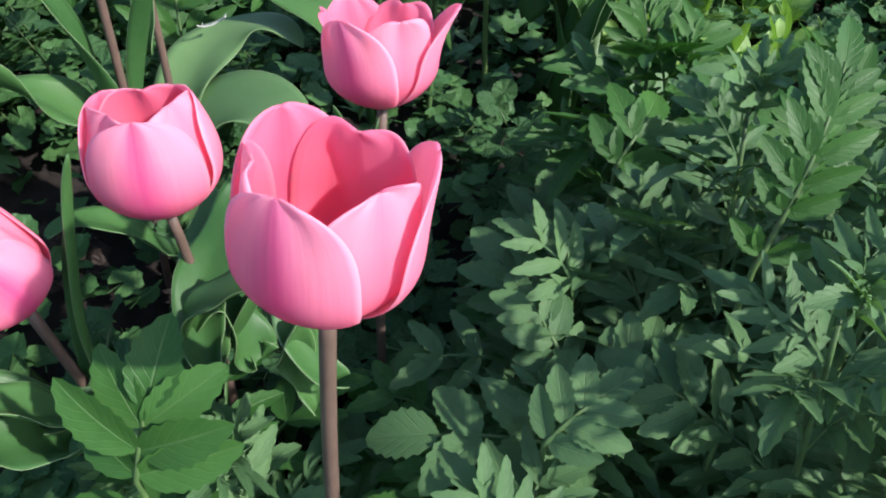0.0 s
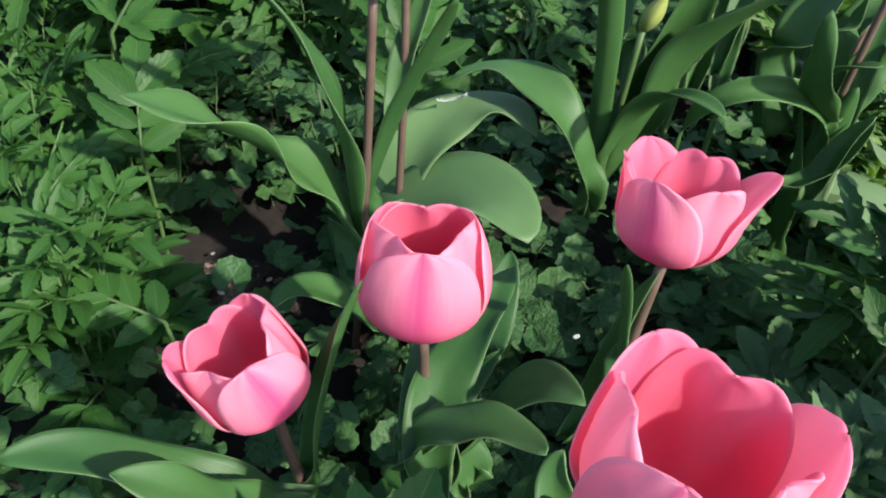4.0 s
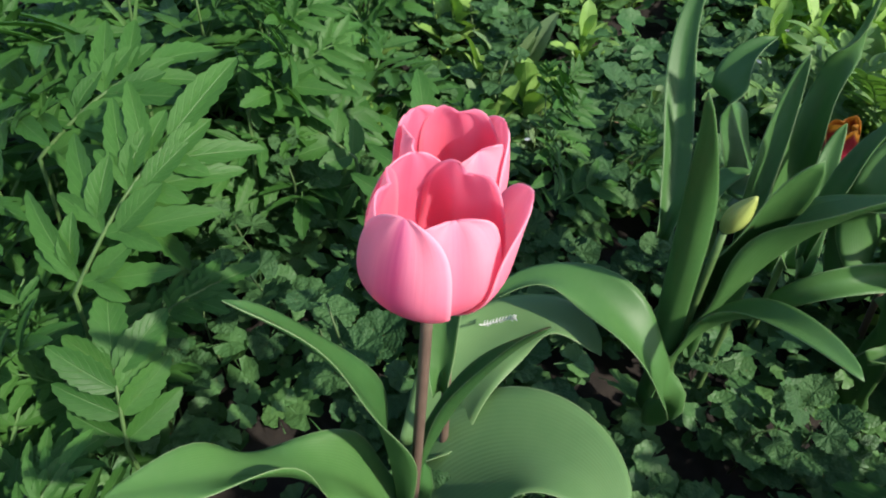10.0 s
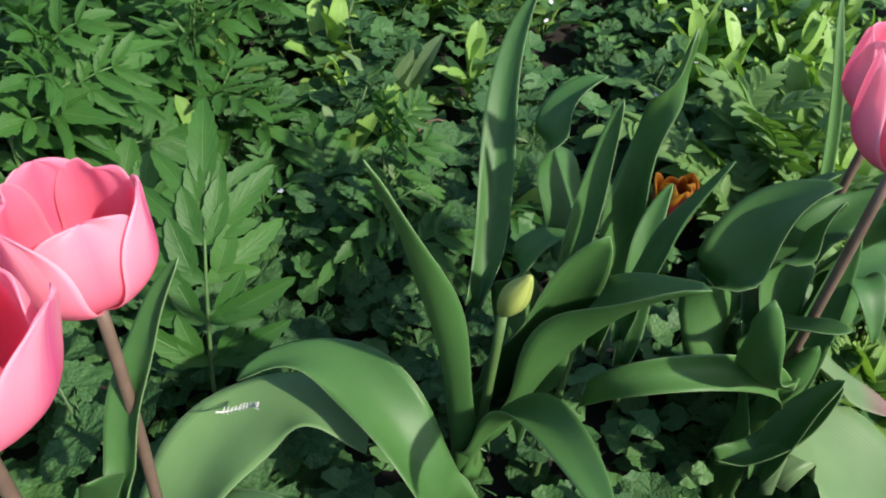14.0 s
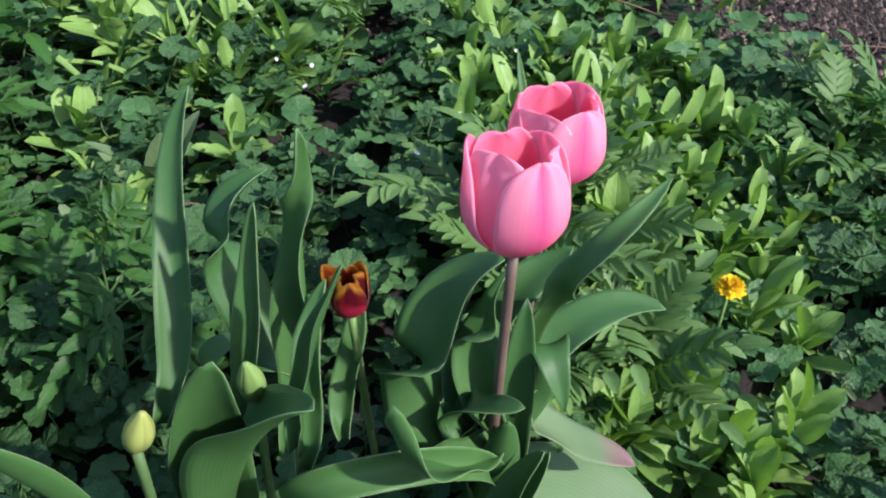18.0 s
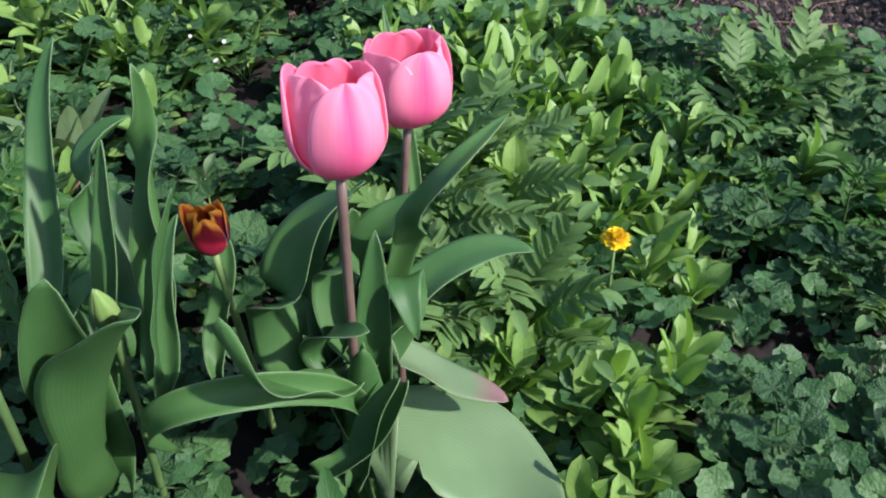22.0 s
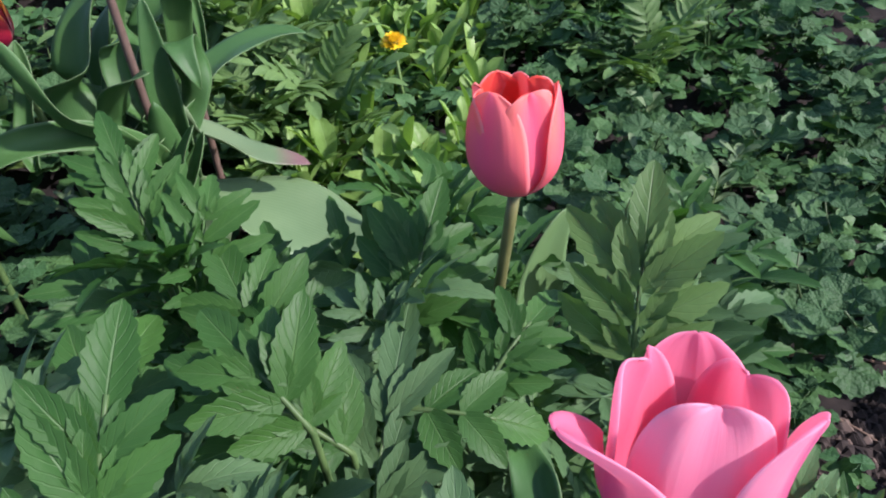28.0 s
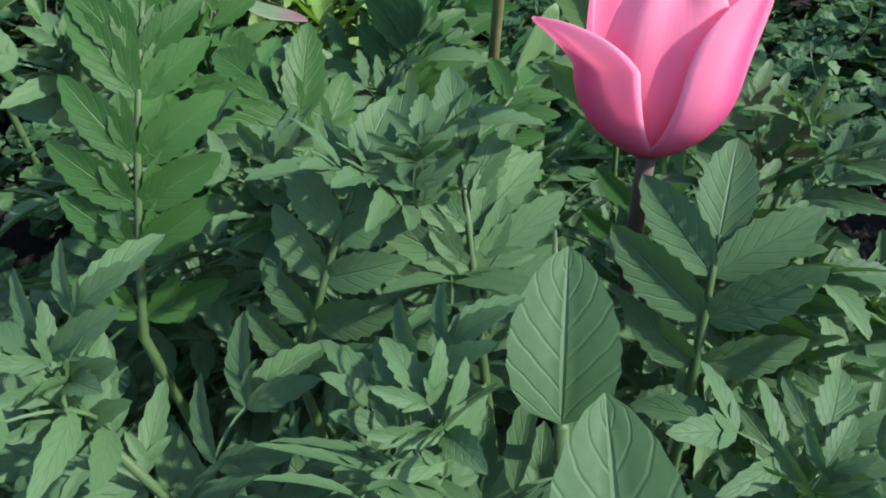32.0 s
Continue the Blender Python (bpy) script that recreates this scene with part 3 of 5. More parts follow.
tulip("pink tulip with pale petals above a clump of broad leaves", (0.430, 0.165, 0), (0.440, 0.165, 0.318), 0.0275, 0.061, -78,
      [
        (((0.409, 0.175, 0.141), (0.392, 0.193, 0.191), (0.408, 0.213, 0.236), (0.448, 0.209, 0.281)), 0.034, 0.45, 0.12),
        (((0.445, 0.180, 0.100), (0.471, 0.230, 0.185), (0.503, 0.193, 0.295), (0.553, 0.222, 0.319)), 0.017, 0.5, 0.1),
        (((0.429, 0.172, 0.153), (0.437, 0.212, 0.211), (0.464, 0.228, 0.232), (0.505, 0.245, 0.252)), 0.024, 0.4, 0.25),
        (((0.458, 0.197, 0.150), (0.499, 0.232, 0.175), (0.544, 0.251, 0.179), (0.587, 0.247, 0.174)), 0.024, 0.4, 0.15),
        (((0.440, 0.167, 0.150), (0.404, 0.133, 0.185), (0.372, 0.103, 0.248), (0.367, 0.104, 0.292)), 0.022, 0.4, 0.25),
        (((0.432, 0.158, -0.02), (0.433, 0.152, 0.060), (0.436, 0.150, 0.130), (0.440, 0.150, 0.200)), 0.026, 0.80, 0.10, (0.1, 1, 0.2)),
        (((0.436, 0.170, 0.02), (0.442, 0.170, 0.100), (0.450, 0.176, 0.190), (0.458, 0.190, 0.265)), 0.020, 0.60, 0.10, (-0.2, -1, 0.2)),
        (((0.430, 0.165, -0.02), (0.424, 0.166, 0.060), (0.416, 0.170, 0.130), (0.402, 0.180, 0.190)), 0.024, 0.80, 0.10),
        (((0.448, 0.187, 0.166), (0.473, 0.190, 0.135), (0.509, 0.189, 0.106), (0.550, 0.175, 0.085)), 0.024, 0.25, 0.15, (0, 0, 1), TULIP_LEAF_BURNT, TULIP_LEAF_BURNT),
        (((0.430, 0.153, 0.085), (0.476, 0.173, 0.065), (0.520, 0.160, 0.040), (0.565, 0.090, 0.040)), 0.066, 0.12, 0.1, (0, 0, 1), TULIP_LEAF_PALE, TULIP_LEAF_PALE),
        (((0.433, 0.172, 0.165), (0.428, 0.195, 0.208), (0.436, 0.202, 0.242), (0.445, 0.195, 0.281)), 0.020, 0.6, 0.1),
        (((0.441, 0.176, 0.157), (0.474, 0.199, 0.193), (0.473, 0.187, 0.223), (0.477, 0.153, 0.197)), 0.022, 0.5, 0.2),
        (((0.427, 0.125, 0.090), (0.434, 0.132, 0.120), (0.445, 0.137, 0.148), (0.462, 0.140, 0.177)), 0.016, 0.6, 0.1),
        (((0.430, 0.160, 0.130), (0.400, 0.134, 0.190), (0.352, 0.124, 0.208), (0.304, 0.165, 0.105)), 0.015, 0.55, 0.25, (0.1, -0.7, 0.7)),
        (((.399,.203,.118),(.412,.236,.182),(.432,.241,.232),(.458,.230,.275)), 0.028, 0.40, 0.20),
        (((.397,.131,.094),(.432,.132,.117),(.455,.140,.143),(.468,.146,.166)), 0.016, 0.60, 0.10),
        (((0.426, 0.179, 0.144), (0.414, 0.166, 0.196), (0.429, 0.147, 0.221), (0.445, 0.137, 0.229)), 0.020, 0.4, 0.3),
    ], PINK, STEM_PINK, (-0.20, 0.03), 0.82, (), 7)
tulip("pink tulip behind its neighbour in the same clump", (0.470, 0.225, 0), (0.494, 0.270, 0.281), 0.0315, 0.060, -73,
      [
        (((.500,.300,.15),(.499,.340,.270),(.495,.362,.314),(.494,.373,.334)), 0.008, 0.80, 0.10),
    ], PINK, STEM_PINK, (-0.10, 0.04), 0.86, (), 8)
tulip("coral red tulip with a closed cup and yellow green stem", (0.548, -0.118, 0), (0.587, -0.147, 0.245), 0.0228, 0.058, -149,
      [
        (((0.596, -0.128, 0.030), (0.604, -0.124, 0.090), (0.622, -0.112, 0.150), (0.648, -0.104, 0.190)), 0.024, 0.40, 0.12, (0.3, -0.6, 0.7), TULIP_LEAF_BROAD, TULIP_LEAF_BROAD),
    ], CORAL, STEM_OLIVE, (-0.10, 0.06), 0.80, (), 9, 0.0031, "red tulips", point=1.7, outer=0.95)
tulip("pink tulip with one petal curled outwards", (0.515, -0.330, 0), (0.536, -0.334, 0.262), 0.0250, 0.056, 171,
      [
        (((.506,-.304,.150),(.524,-.279,.170),(.538,-.249,.175),(.544,-.209,.170)), 0.015, 0.60, 0.40),
    ], PINK, STEM_PINK, (-0.34, 0.34), 0.95, (0.20, 0.0, 0.22, 0.0, 0.05, 0.0), 10, flops={0: 0.52}, lift=0.008, outer=0.90)
tulip("small dark red tulip edged with orange", (0.360, 0.240, 0), (0.352, 0.222, 0.236), 0.0130, 0.037, 30,
      [
        (((0.337, 0.197, 0.144), (0.343, 0.221, 0.176), (0.353, 0.236, 0.202), (0.357, 0.251, 0.231)), 0.013, 0.6, 0.1),
    ], STRIPE, STEM_GREEN, (0.0, 0.0), 0.76, (0.06, 0.0, 0.26, 0.0, 0.04, 0.0), 11, 0.0028, "red tulips", lift=0.004, point=1.25, outer=0.95)


def bud_tulip(label, root, foot, leaves, mat, seed, length=0.030, lean=(0.0, 0.0)):
    root = np.array(root, float)
    root[2] = ground_z(root[0], root[1]) - 0.01
    base = new("tulip")
    base.location = root
    tagged(base, label, "tulip bud", "tulip buds")
    foot = np.array(foot, float)
    part("stem", tube("stem", bezier([root, (root + foot) / 2, foot], 10) - root, [0.003] * 10, STEM_HERB, 8), base)
    head = Matrix.Translation(foot - root) @ Euler((lean[0], lean[1], 0.0)).to_matrix().to_4x4() @ pose(0, 0, 0, 0, 0, seed * 57)
    for k in range(3):
        g = np.zeros((14, 9, 3))
        for i in range(14):
            v = i / 13
            r = max(0.0005, 0.0088 * math.sin(math.pi * (v * 0.86 + 0.12)) ** 0.9 * (1 - 0.3 * v))
            for j in range(9):
                a = (j / 8 - 0.5) * 2.25
                dent = 0.86 + 0.14 * math.cos(a)
                g[i, j] = (r * dent * math.cos(a), r * dent * math.sin(a), length * v)
        part("petal", thick_sheet("petal", g, 0.001, mat, mat), base, m=head @ pose(0, 0, 0, 0, 0, 120 * k))
    for n, leaf in enumerate(leaves):
        blade(base, root, *leaf, seed=seed * 100 + n)


bud_tulip("yellow green tulip bud among tall upright leaves", (0.215, 0.118, 0), (0.234, 0.130, 0.255),
          [
        (((0.206, 0.104, 0.098), (0.182, 0.092, 0.180), (0.136, 0.130, 0.208), (0.078, 0.124, 0.200)), 0.028, 0.35, 0.3),
        (((0.213, 0.118, 0.060), (0.199, 0.104, 0.258), (0.182, 0.081, 0.351), (0.167, 0.066, 0.407)), 0.0165, 0.85, 0.25),
        (((0.215, 0.116, 0.100), (0.241, 0.109, 0.180), (0.258, 0.063, 0.234), (0.273, 0.001, 0.256)), 0.022, 0.5, 0.15),
        (((0.236, 0.164, 0.112), (0.258, 0.192, 0.167), (0.257, 0.212, 0.211), (0.288, 0.212, 0.239)), 0.024, 0.5, 0.2),
    ], BUD, 21, 0.035, (0.12, 0.36))
bud_tulip("green closed tulip bud between wavy upright leaves", (0.275, 0.160, 0), (0.292, 0.168, 0.235),
          [
        (((0.226, 0.205, 0.176), (0.239, 0.254, 0.230), (0.243, 0.293, 0.275), (0.267, 0.334, 0.350)), 0.017, 0.7, 0.15),
        (((0.306, 0.181, 0.162), (0.319, 0.211, 0.237), (0.328, 0.223, 0.309), (0.336, 0.219, 0.381)), 0.018, 0.85, 0.35),
        (((0.293, 0.194, 0.174), (0.297, 0.232, 0.220), (0.276, 0.265, 0.278), (0.311, 0.285, 0.313)), 0.028, 0.5, 0.4),
        (((0.278, 0.182, 0.194), (0.291, 0.204, 0.251), (0.299, 0.217, 0.293), (0.306, 0.225, 0.333)), 0.013, 0.8, 0.1),
        (((.314,.153,.204),(.323,.160,.257),(.337,.163,.298),(.351,.160,.337)), 0.012, 0.70, 0.15),
        (((.315,.147,.186),(.321,.167,.225),(.324,.180,.249),(.340,.205,.287)), 0.013, 0.60, 0.20),
        (((0.250, 0.182, 0.066), (0.264, 0.155, 0.150), (0.295, 0.130, 0.245), (0.330, 0.098, 0.305)), 0.040, 0.90, 0.20, (0.4, -0.3, 1)),
        (((0.246, 0.180, 0.070), (0.256, 0.162, 0.170), (0.268, 0.144, 0.250), (0.284, 0.130, 0.312)), 0.032, 0.35, 0.25, (0.2, -1, 0.4)),
    ], BUD_GREEN, 22, 0.038, (0.15, 0.0))


# ---- herbs: leaf meshes that are shared ----
def leaflet(verts, faces, uvs, origin, direction, normal, length, width, rows=10, tooth=0.07, droop=0.15, wide_at=0.42):
    """A pointed oval blade with a few low teeth, folded a little along its midrib."""
    direction = direction / np.linalg.norm(direction)
    side = np.cross(direction, normal)
    side /= max(np.linalg.norm(side), 1e-6)
    up = np.cross(side, direction)
    base = len(verts)
    k = wide_at / (1.0 - wide_at)
    peak = wide_at ** k * (1.0 - wide_at)
    for i in range(rows + 1):
        v = i / rows
        w = width * 0.5 * (v ** k * (1.0 - v) / peak) ** 0.75 if 0 < v < 1 else 0.0003
        bite = tooth if i % 2 else -tooth
        c = origin + direction * length * v - up * droop * length * v * v
        for j, s in enumerate((-1, -0.5, 0, 0.5, 1)):
            e = 1.0 + bite * (abs(s) == 1)
            fwd = direction * (bite * 1.6 * length / rows) * (abs(s) == 1)
            rib = 0.035 * w * (1 if i % 2 else -1) * (abs(s) == 0.5)
            verts.append(c + side * s * w * e + up * (abs(s) * w * 0.32 + rib) + fwd)
            uvs.append((0.5 + 0.5 * s, v))
    for f in grid_faces(rows + 1, 5, base):
        faces.append(f)


def ribbon(verts, faces, uvs, pts, width):
    base = len(verts)
    for i, p in enumerate(pts):
        w = width * (1 - 0.7 * i / (len(pts) - 1))
        for s, h in ((-1, 0.3), (0, -0.8), (1, 0.3)):
            verts.append(p + np.array((s * w, 0, h * w)))
            uvs.append((0.5, 0.5))
    for f in grid_faces(len(pts), 3, base):
        faces.append(f)


def pinnate_leaf(seed, length=0.11, pairs=5, width=0.017, rise=0.35, slim=1.0):
    """A compound leaf along +y: paired toothed leaflets and one at its end."""
    rnd = random.Random(seed)
    verts, faces, uvs = [], [], []
    n = 14
    sp = np.array([(0.004 * math.sin(3 * k / n + seed), length * k / n, rise * length * math.sin(1.9 * k / n) - 0.25 * rise * length * (k / n) ** 3) for k in range(n + 1)])
    ribbon(verts, faces, uvs, sp, 0.0013)
    up = np.array((0, 0, 1.0))
    for p in range(pairs):
        f = 0.22 + 0.66 * p / max(1, pairs - 1)
        i = f * n
        a = sp[int(i)] * (1 - i % 1) + sp[min(n, int(i) + 1)] * (i % 1)
        size = length * (0.30 + 0.16 * math.sin(math.pi * (p + 0.8) / pairs)) * rnd.uniform(0.88, 1.12) * slim
        for s in (-1, 1):
            ang = radians(rnd.uniform(48, 64) - 10 * p / pairs)
            d = np.array((s * math.sin(ang), math.cos(ang), rnd.uniform(0.0, 0.35)))
            leaflet(verts, faces, uvs, a, d, up, size * rnd.uniform(0.9, 1.1), width * rnd.uniform(0.85, 1.15), 12, 0.055, rnd.uniform(0.05, 0.35))
    leaflet(verts, faces, uvs, sp[-1], sp[-1] - sp[-3], up, length * 0.36 * slim, width * 1.25, 12, 0.06, 0.2)
    return mesh_of("leaf", verts, faces, [LADDER], uvs)


def lobed_leaf(seed, length=0.10, pairs=3, slim=0.28, rise=0.35, mat=None, size=0.46, lobes=True):
    """A pinnate leaf along +y: pairs of pointed, coarsely toothed leaflets that run forward, some with a small lobe at the foot, and one at the end."""
    rnd = random.Random(seed)
    verts, faces, uvs = [], [], []
    n = 14
    sp = np.array([(0.005 * math.sin(3 * k / n + seed), 0.72 * length * k / n, rise * length * math.sin(1.9 * k / n) - 0.30 * rise * length * (k / n) ** 3) for k in range(n + 1)])
    ribbon(verts, faces, uvs, sp, 0.0020)
    up = np.array((0.15 * math.sin(seed * 2.3), 0.0, 1.0))
    for p in range(pairs):
        f = 0.30 + 0.62 * p / max(1, pairs - 1)
        i = f * n
        a = sp[int(i)] * (1 - i % 1) + sp[min(n, int(i) + 1)] * (i % 1)
        for s in (-1, 1):
            ang = radians(rnd.uniform(56, 68) - 18 * p / max(1, pairs - 1))
            ln = length * size * (1.0 - 0.28 * abs(p / max(1, pairs - 1) - 0.4)) * rnd.uniform(0.86, 1.1)
            d = np.array((s * math.sin(ang), math.cos(ang), rnd.uniform(0.0, 0.32)))
            leaflet(verts, faces, uvs, a, d, up, ln, ln * slim * rnd.uniform(0.9, 1.15), 10, 0.085, rnd.uniform(0.05, 0.32), 0.45)
            if lobes and rnd.random() < 0.7:
                d2 = np.array((s * math.sin(ang - 0.75), math.cos(ang - 0.75), 0.25))
                leaflet(verts, faces, uvs, a + d * ln * 0.16, d2, up, ln * 0.36, ln * 0.13, 6, 0.05, 0.1, 0.4)
            if lobes and rnd.random() < 0.5:
                d2 = np.array((s * math.sin(ang + 0.65), math.cos(ang + 0.65), 0.15))
                leaflet(verts, faces, uvs, a + d * ln * 0.18, d2, up, ln * 0.32, ln * 0.12, 6, 0.05, 0.1, 0.4)
    d = sp[-1] - sp[-4]
    leaflet(verts, faces, uvs, sp[-1] - 0.3 * d, d, up, length * 0.40, length * 0.40 * slim * 1.35, 12, 0.10, rnd.uniform(0.1, 0.35), 0.42)
    return mesh_of("leaf", verts, faces, [mat or VALERIAN], uvs)


def oval_leaf(seed, length=0.045, width=0.031, mat=None):
    """A large plain oval leaf with a sunken midrib and quilted sides, along +y."""
    verts, faces, uvs = [], [], []
    rows, cols = 16, 9
    for i in range(rows + 1):
        v = i / rows
        w = width * 0.5 * max(0.02, (v ** 0.65 * (1.0 - v) / 0.404) ** 0.7) * (1.0 + (0.02 if i % 2 else -0.02))
        for j in range(cols):
            s = 2.0 * j / (cols - 1) - 1.0
            quilt = 0.018 * w * math.cos(2 * math.pi * (4 * v - 1.6 * abs(s))) * (1 - abs(s)) * 2
            verts.append((s * w, length * v, abs(s) ** 0.8 * w * 0.30 + quilt - 0.18 * length * v * v))
            uvs.append((0.5 + 0.5 * s, v))
    faces = grid_faces(rows + 1, cols)
    return mesh_of("leaf", verts, faces, [mat or VALERIAN], uvs)


def balm_leaf(seed, length=0.036, rings=4, spokes=36):
    """A stalked, nearly round leaf along +y with a notched foot, scalloped edge and flesh that swells between its spreading veins."""
    rnd = random.Random(seed)
    verts, faces, uvs = [], [], []
    stalk = np.array([(0, 0.55 * length * k / 4, 0.03 * length * k) for k in range(5)])
    ribbon(verts, faces, uvs, stalk, 0.0009)
    o, base = stalk[-1], len(verts)
    cup, bend, ph = rnd.uniform(-0.10, 0.28), rnd.uniform(0.05, 0.30), rnd.uniform(0, 6.28)
    teeth = 9 if spokes > 24 else 5
    for i in range(rings + 1):
        q = i / rings
        for j in range(spokes + 1):
            a = (j / spokes - 0.5) * 2 * radians(158)
            r = 0.56 * length * q * (1.0 + 0.10 * math.cos(a)) * (1.0 + 0.055 * q ** 3 * math.cos(2 * teeth * a))
            x, y = r * math.sin(a), r * math.cos(a)
            swell = 0.10 * length * q * math.sin(math.pi * 3.5 * (j / spokes * 2 - 1)) ** 2 * (1 - 0.4 * q)
            z = cup * r * r / length - bend * max(0.0, y) ** 2 / length + swell + 0.07 * length * q * q * math.sin(3 * a + ph)
            verts.append(o + np.array((x, y + 0.12 * length, z)))
            uvs.append((0.53 + 0.07 * q, j / spokes))
    for f in grid_faces(rings + 1, spokes + 1, base):
        faces.append(f)
    return mesh_of("leaf", verts, faces, [BALM], uvs)


def lance_leaf(seed, length=0.060, width=0.016, mat=None):
    """A plain tongue-shaped leaf along +y, arching over."""
    rnd = random.Random(seed)
    verts, faces, uvs = [], [], []
    bow = rnd.uniform(0.15, 0.5)
    for i in range(11):
        v = i / 10
        w = width * 0.5 * (0.20 + 0.80 * math.sin(math.pi / 2 * min(1.0, v / 0.62)) ** 1.6) * math.sqrt(max(0.003, 1 - v ** 5))
        for j in range(5):
            s = j / 2 - 1
            verts.append((s * w, length * v, 0.45 * length * v - bow * length * v * v + abs(s) * w * 0.38 + 0.10 * w * math.sin(8 * v + seed + s)))
            uvs.append((0.5 + 0.5 * s, v))
    faces = grid_faces(11, 5)
    return mesh_of("leaf", verts, faces, [mat or LANCE], uvs)


PINNATE = [lobed_leaf(s, 0.125, (3, 4, 3, 3, 4, 3)[s], (0.30, 0.27, 0.33, 0.28, 0.26, 0.31)[s], (0.25, 0.4, 0.3, 0.5, 0.35, 0.2)[s]) for s in range(6)]
BLUISH = [lobed_leaf(20 + s, 0.110, (4, 3, 4, 4)[s], (0.26, 0.31, 0.28, 0.30)[s], (0.25, 0.4, 0.3, 0.45)[s], VALERIAN_BLUE, 0.42) for s in range(4)]
OVALS = [oval_leaf(s, (0.042, 0.046)[s], (0.028, 0.033)[s], VALERIAN_BLUE) for s in range(2)]
FERNY = [pinnate_leaf(10 + s, 0.12, 10, 0.0095, 0.3, 0.55) for s in range(3)]
BALMS_FAR = [balm_leaf(s, (0.040, 0.036, 0.042)[s % 3], 2, 18) for s in range(4)]
BALMS = [balm_leaf(s, (0.040, 0.035, 0.043)[s % 3]) for s in range(6)]
LANCES = [lance_leaf(s, (0.048, 0.054, 0.044)[s % 3], (0.0150, 0.0185, 0.0140, 0.0200)[s % 4]) for s in range(6)]


def valerian(seed, height=0.26, size=1.15, tiers=6, label="upright leafy shoot with deeply lobed green leaves", leaves=None, ranks=90.0, start=None, facing=0.0):
    """An upright shoot with opposite pairs of compound leaves up its stalk."""
    rnd = random.Random(seed)
    leaves = leaves or PINNATE
    base = new("valerian_plant")
    tagged(base, label, "herb", "lobed leaved shoots")
    lean = (rnd.uniform(-0.12, 0.12), rnd.uniform(-0.12, 0.12))
    pts = [(lean[0] * height * k * k / 64, lean[1] * height * k * k / 64, height * k / 8) for k in range(9)]
    part("stem", tube("stem", pts, np.linspace(0.0024, 0.0012, 9), STEM_HERB, 7), base)
    turn = rnd.uniform(0, 180) if start is None else start
    for k in range(tiers):
        f = 0.16 + 0.80 * k / (tiers - 1)
        q = min(8, f * 8)
        scale = size * (1.15 - 0.55 * f ** 2)
        for s in (0, 180):
            m = pose(lean[0] * height * q * q / 64, lean[1] * height * q * q / 64, height * f, 0, 0, turn + s + rnd.uniform(-18, 18)) @ pose(0, 0, 0, 8 + 40 * f ** 2.5 + rnd.uniform(-12, 12), rnd.uniform(-18, 18) + (facing if s else -facing), 0) @ Matrix.Scale(scale * rnd.uniform(0.88, 1.1), 4)
            part("leaf", leaves[rnd.randrange(len(leaves))], base, m=m)
        turn += ranks + rnd.uniform(-14, 14)
    for s in range(2):
        part("leaf", leaves[rnd.randrange(len(leaves))], base, m=pose(pts[-1][0], pts[-1][1], height * 0.98, 0, 0, turn + 180 * s) @ pose(0, 0, 0, 62, 0, 0) @ Matrix.Scale(0.45 * size, 4))
    return base


def tall_valerian(seed):
    return valerian(seed, 0.37, 0.82, 12, "tall leafy shoot with crowded bluish green lobed leaves", BLUISH)


def broad_valerian(seed):
    return valerian(seed, 0.26, 1.25, 5, "leafy shoot with large bright lobed leaves")


def blue_valerian(seed):
    return valerian(seed, 0.26, 1.25, 6, "leafy shoot with bluish green lobed leaves", BLUISH)


def tower_valerian(seed):
    return valerian(seed, 0.30, 1.0, 7, "single straight shoot with spaced pairs of lobed leaves", None, 6.0, 84.0, 48.0)


def low_valerian(seed):
    return valerian(seed, 0.15, 0.72, 4, "young shoot with small lobed green leaves")


def ferny(seed):
    """Arching ladder-like leaves from one root."""
    rnd = random.Random(seed)
    base = new("ladder_leaf_plant")
    tagged(base, "arching ladder like leaves with many narrow leaflets", "herb", "ladder leaved herbs")
    part("stem", tube("stem", [(0, 0, -0.01), (0, 0, 0.02), (0, 0, 0.05)], [0.003, 0.0026, 0.0015], STEM_GREEN, 6), base)
    for k in range(6):
        m = pose(0, 0, 0.01 + 0.006 * k, 0, 0, 65 * k + rnd.uniform(-15, 15)) @ pose(0, 0, 0, rnd.uniform(15, 50), rnd.uniform(-15, 15), 0) @ Matrix.Scale(rnd.uniform(0.85, 1.2), 4)
        part("leaf", FERNY[k % 3], base, m=m)
    return base


def balm(seed, height=0.105, label="low clump of puckered dark green oval leaves"):
    """A small bushy shoot with crossed pairs of puckered oval leaves."""
    rnd = random.Random(seed)
    base = new("balm_plant")
    tagged(base, label, "herb", "low puckered herbs")
    pts = [(0.012 * math.sin(k + seed) * k / 5, 0.012 * math.cos(k + seed) * k / 5, height * k / 5) for k in range(6)]
    part("stem", tube("stem", pts, np.linspace(0.0015, 0.0009, 6), STEM_DARK, 6), base)
    turn = rnd.uniform(0, 90)
    for k in range(4):
        f = (k + 2) / 5
        for s in (0, 180):
            m = pose(pts[k + 2][0], pts[k + 2][1], height * f, 0, 0, turn + s + rnd.uniform(-25, 25)) @ pose(0, 0, 0, rnd.uniform(-12, 20) + 25 * f ** 3, rnd.uniform(-25, 25), 0) @ Matrix.Scale(rnd.uniform(0.75, 1.2) * (1.1 - 0.5 * f ** 4), 4)
            part("leaf", BALMS[rnd.randrange(6)], base, m=m)
        turn += 90
    return base


def tall_balm(seed):
    return balm(seed, 0.165, "taller clump of puckered dark green oval leaves")


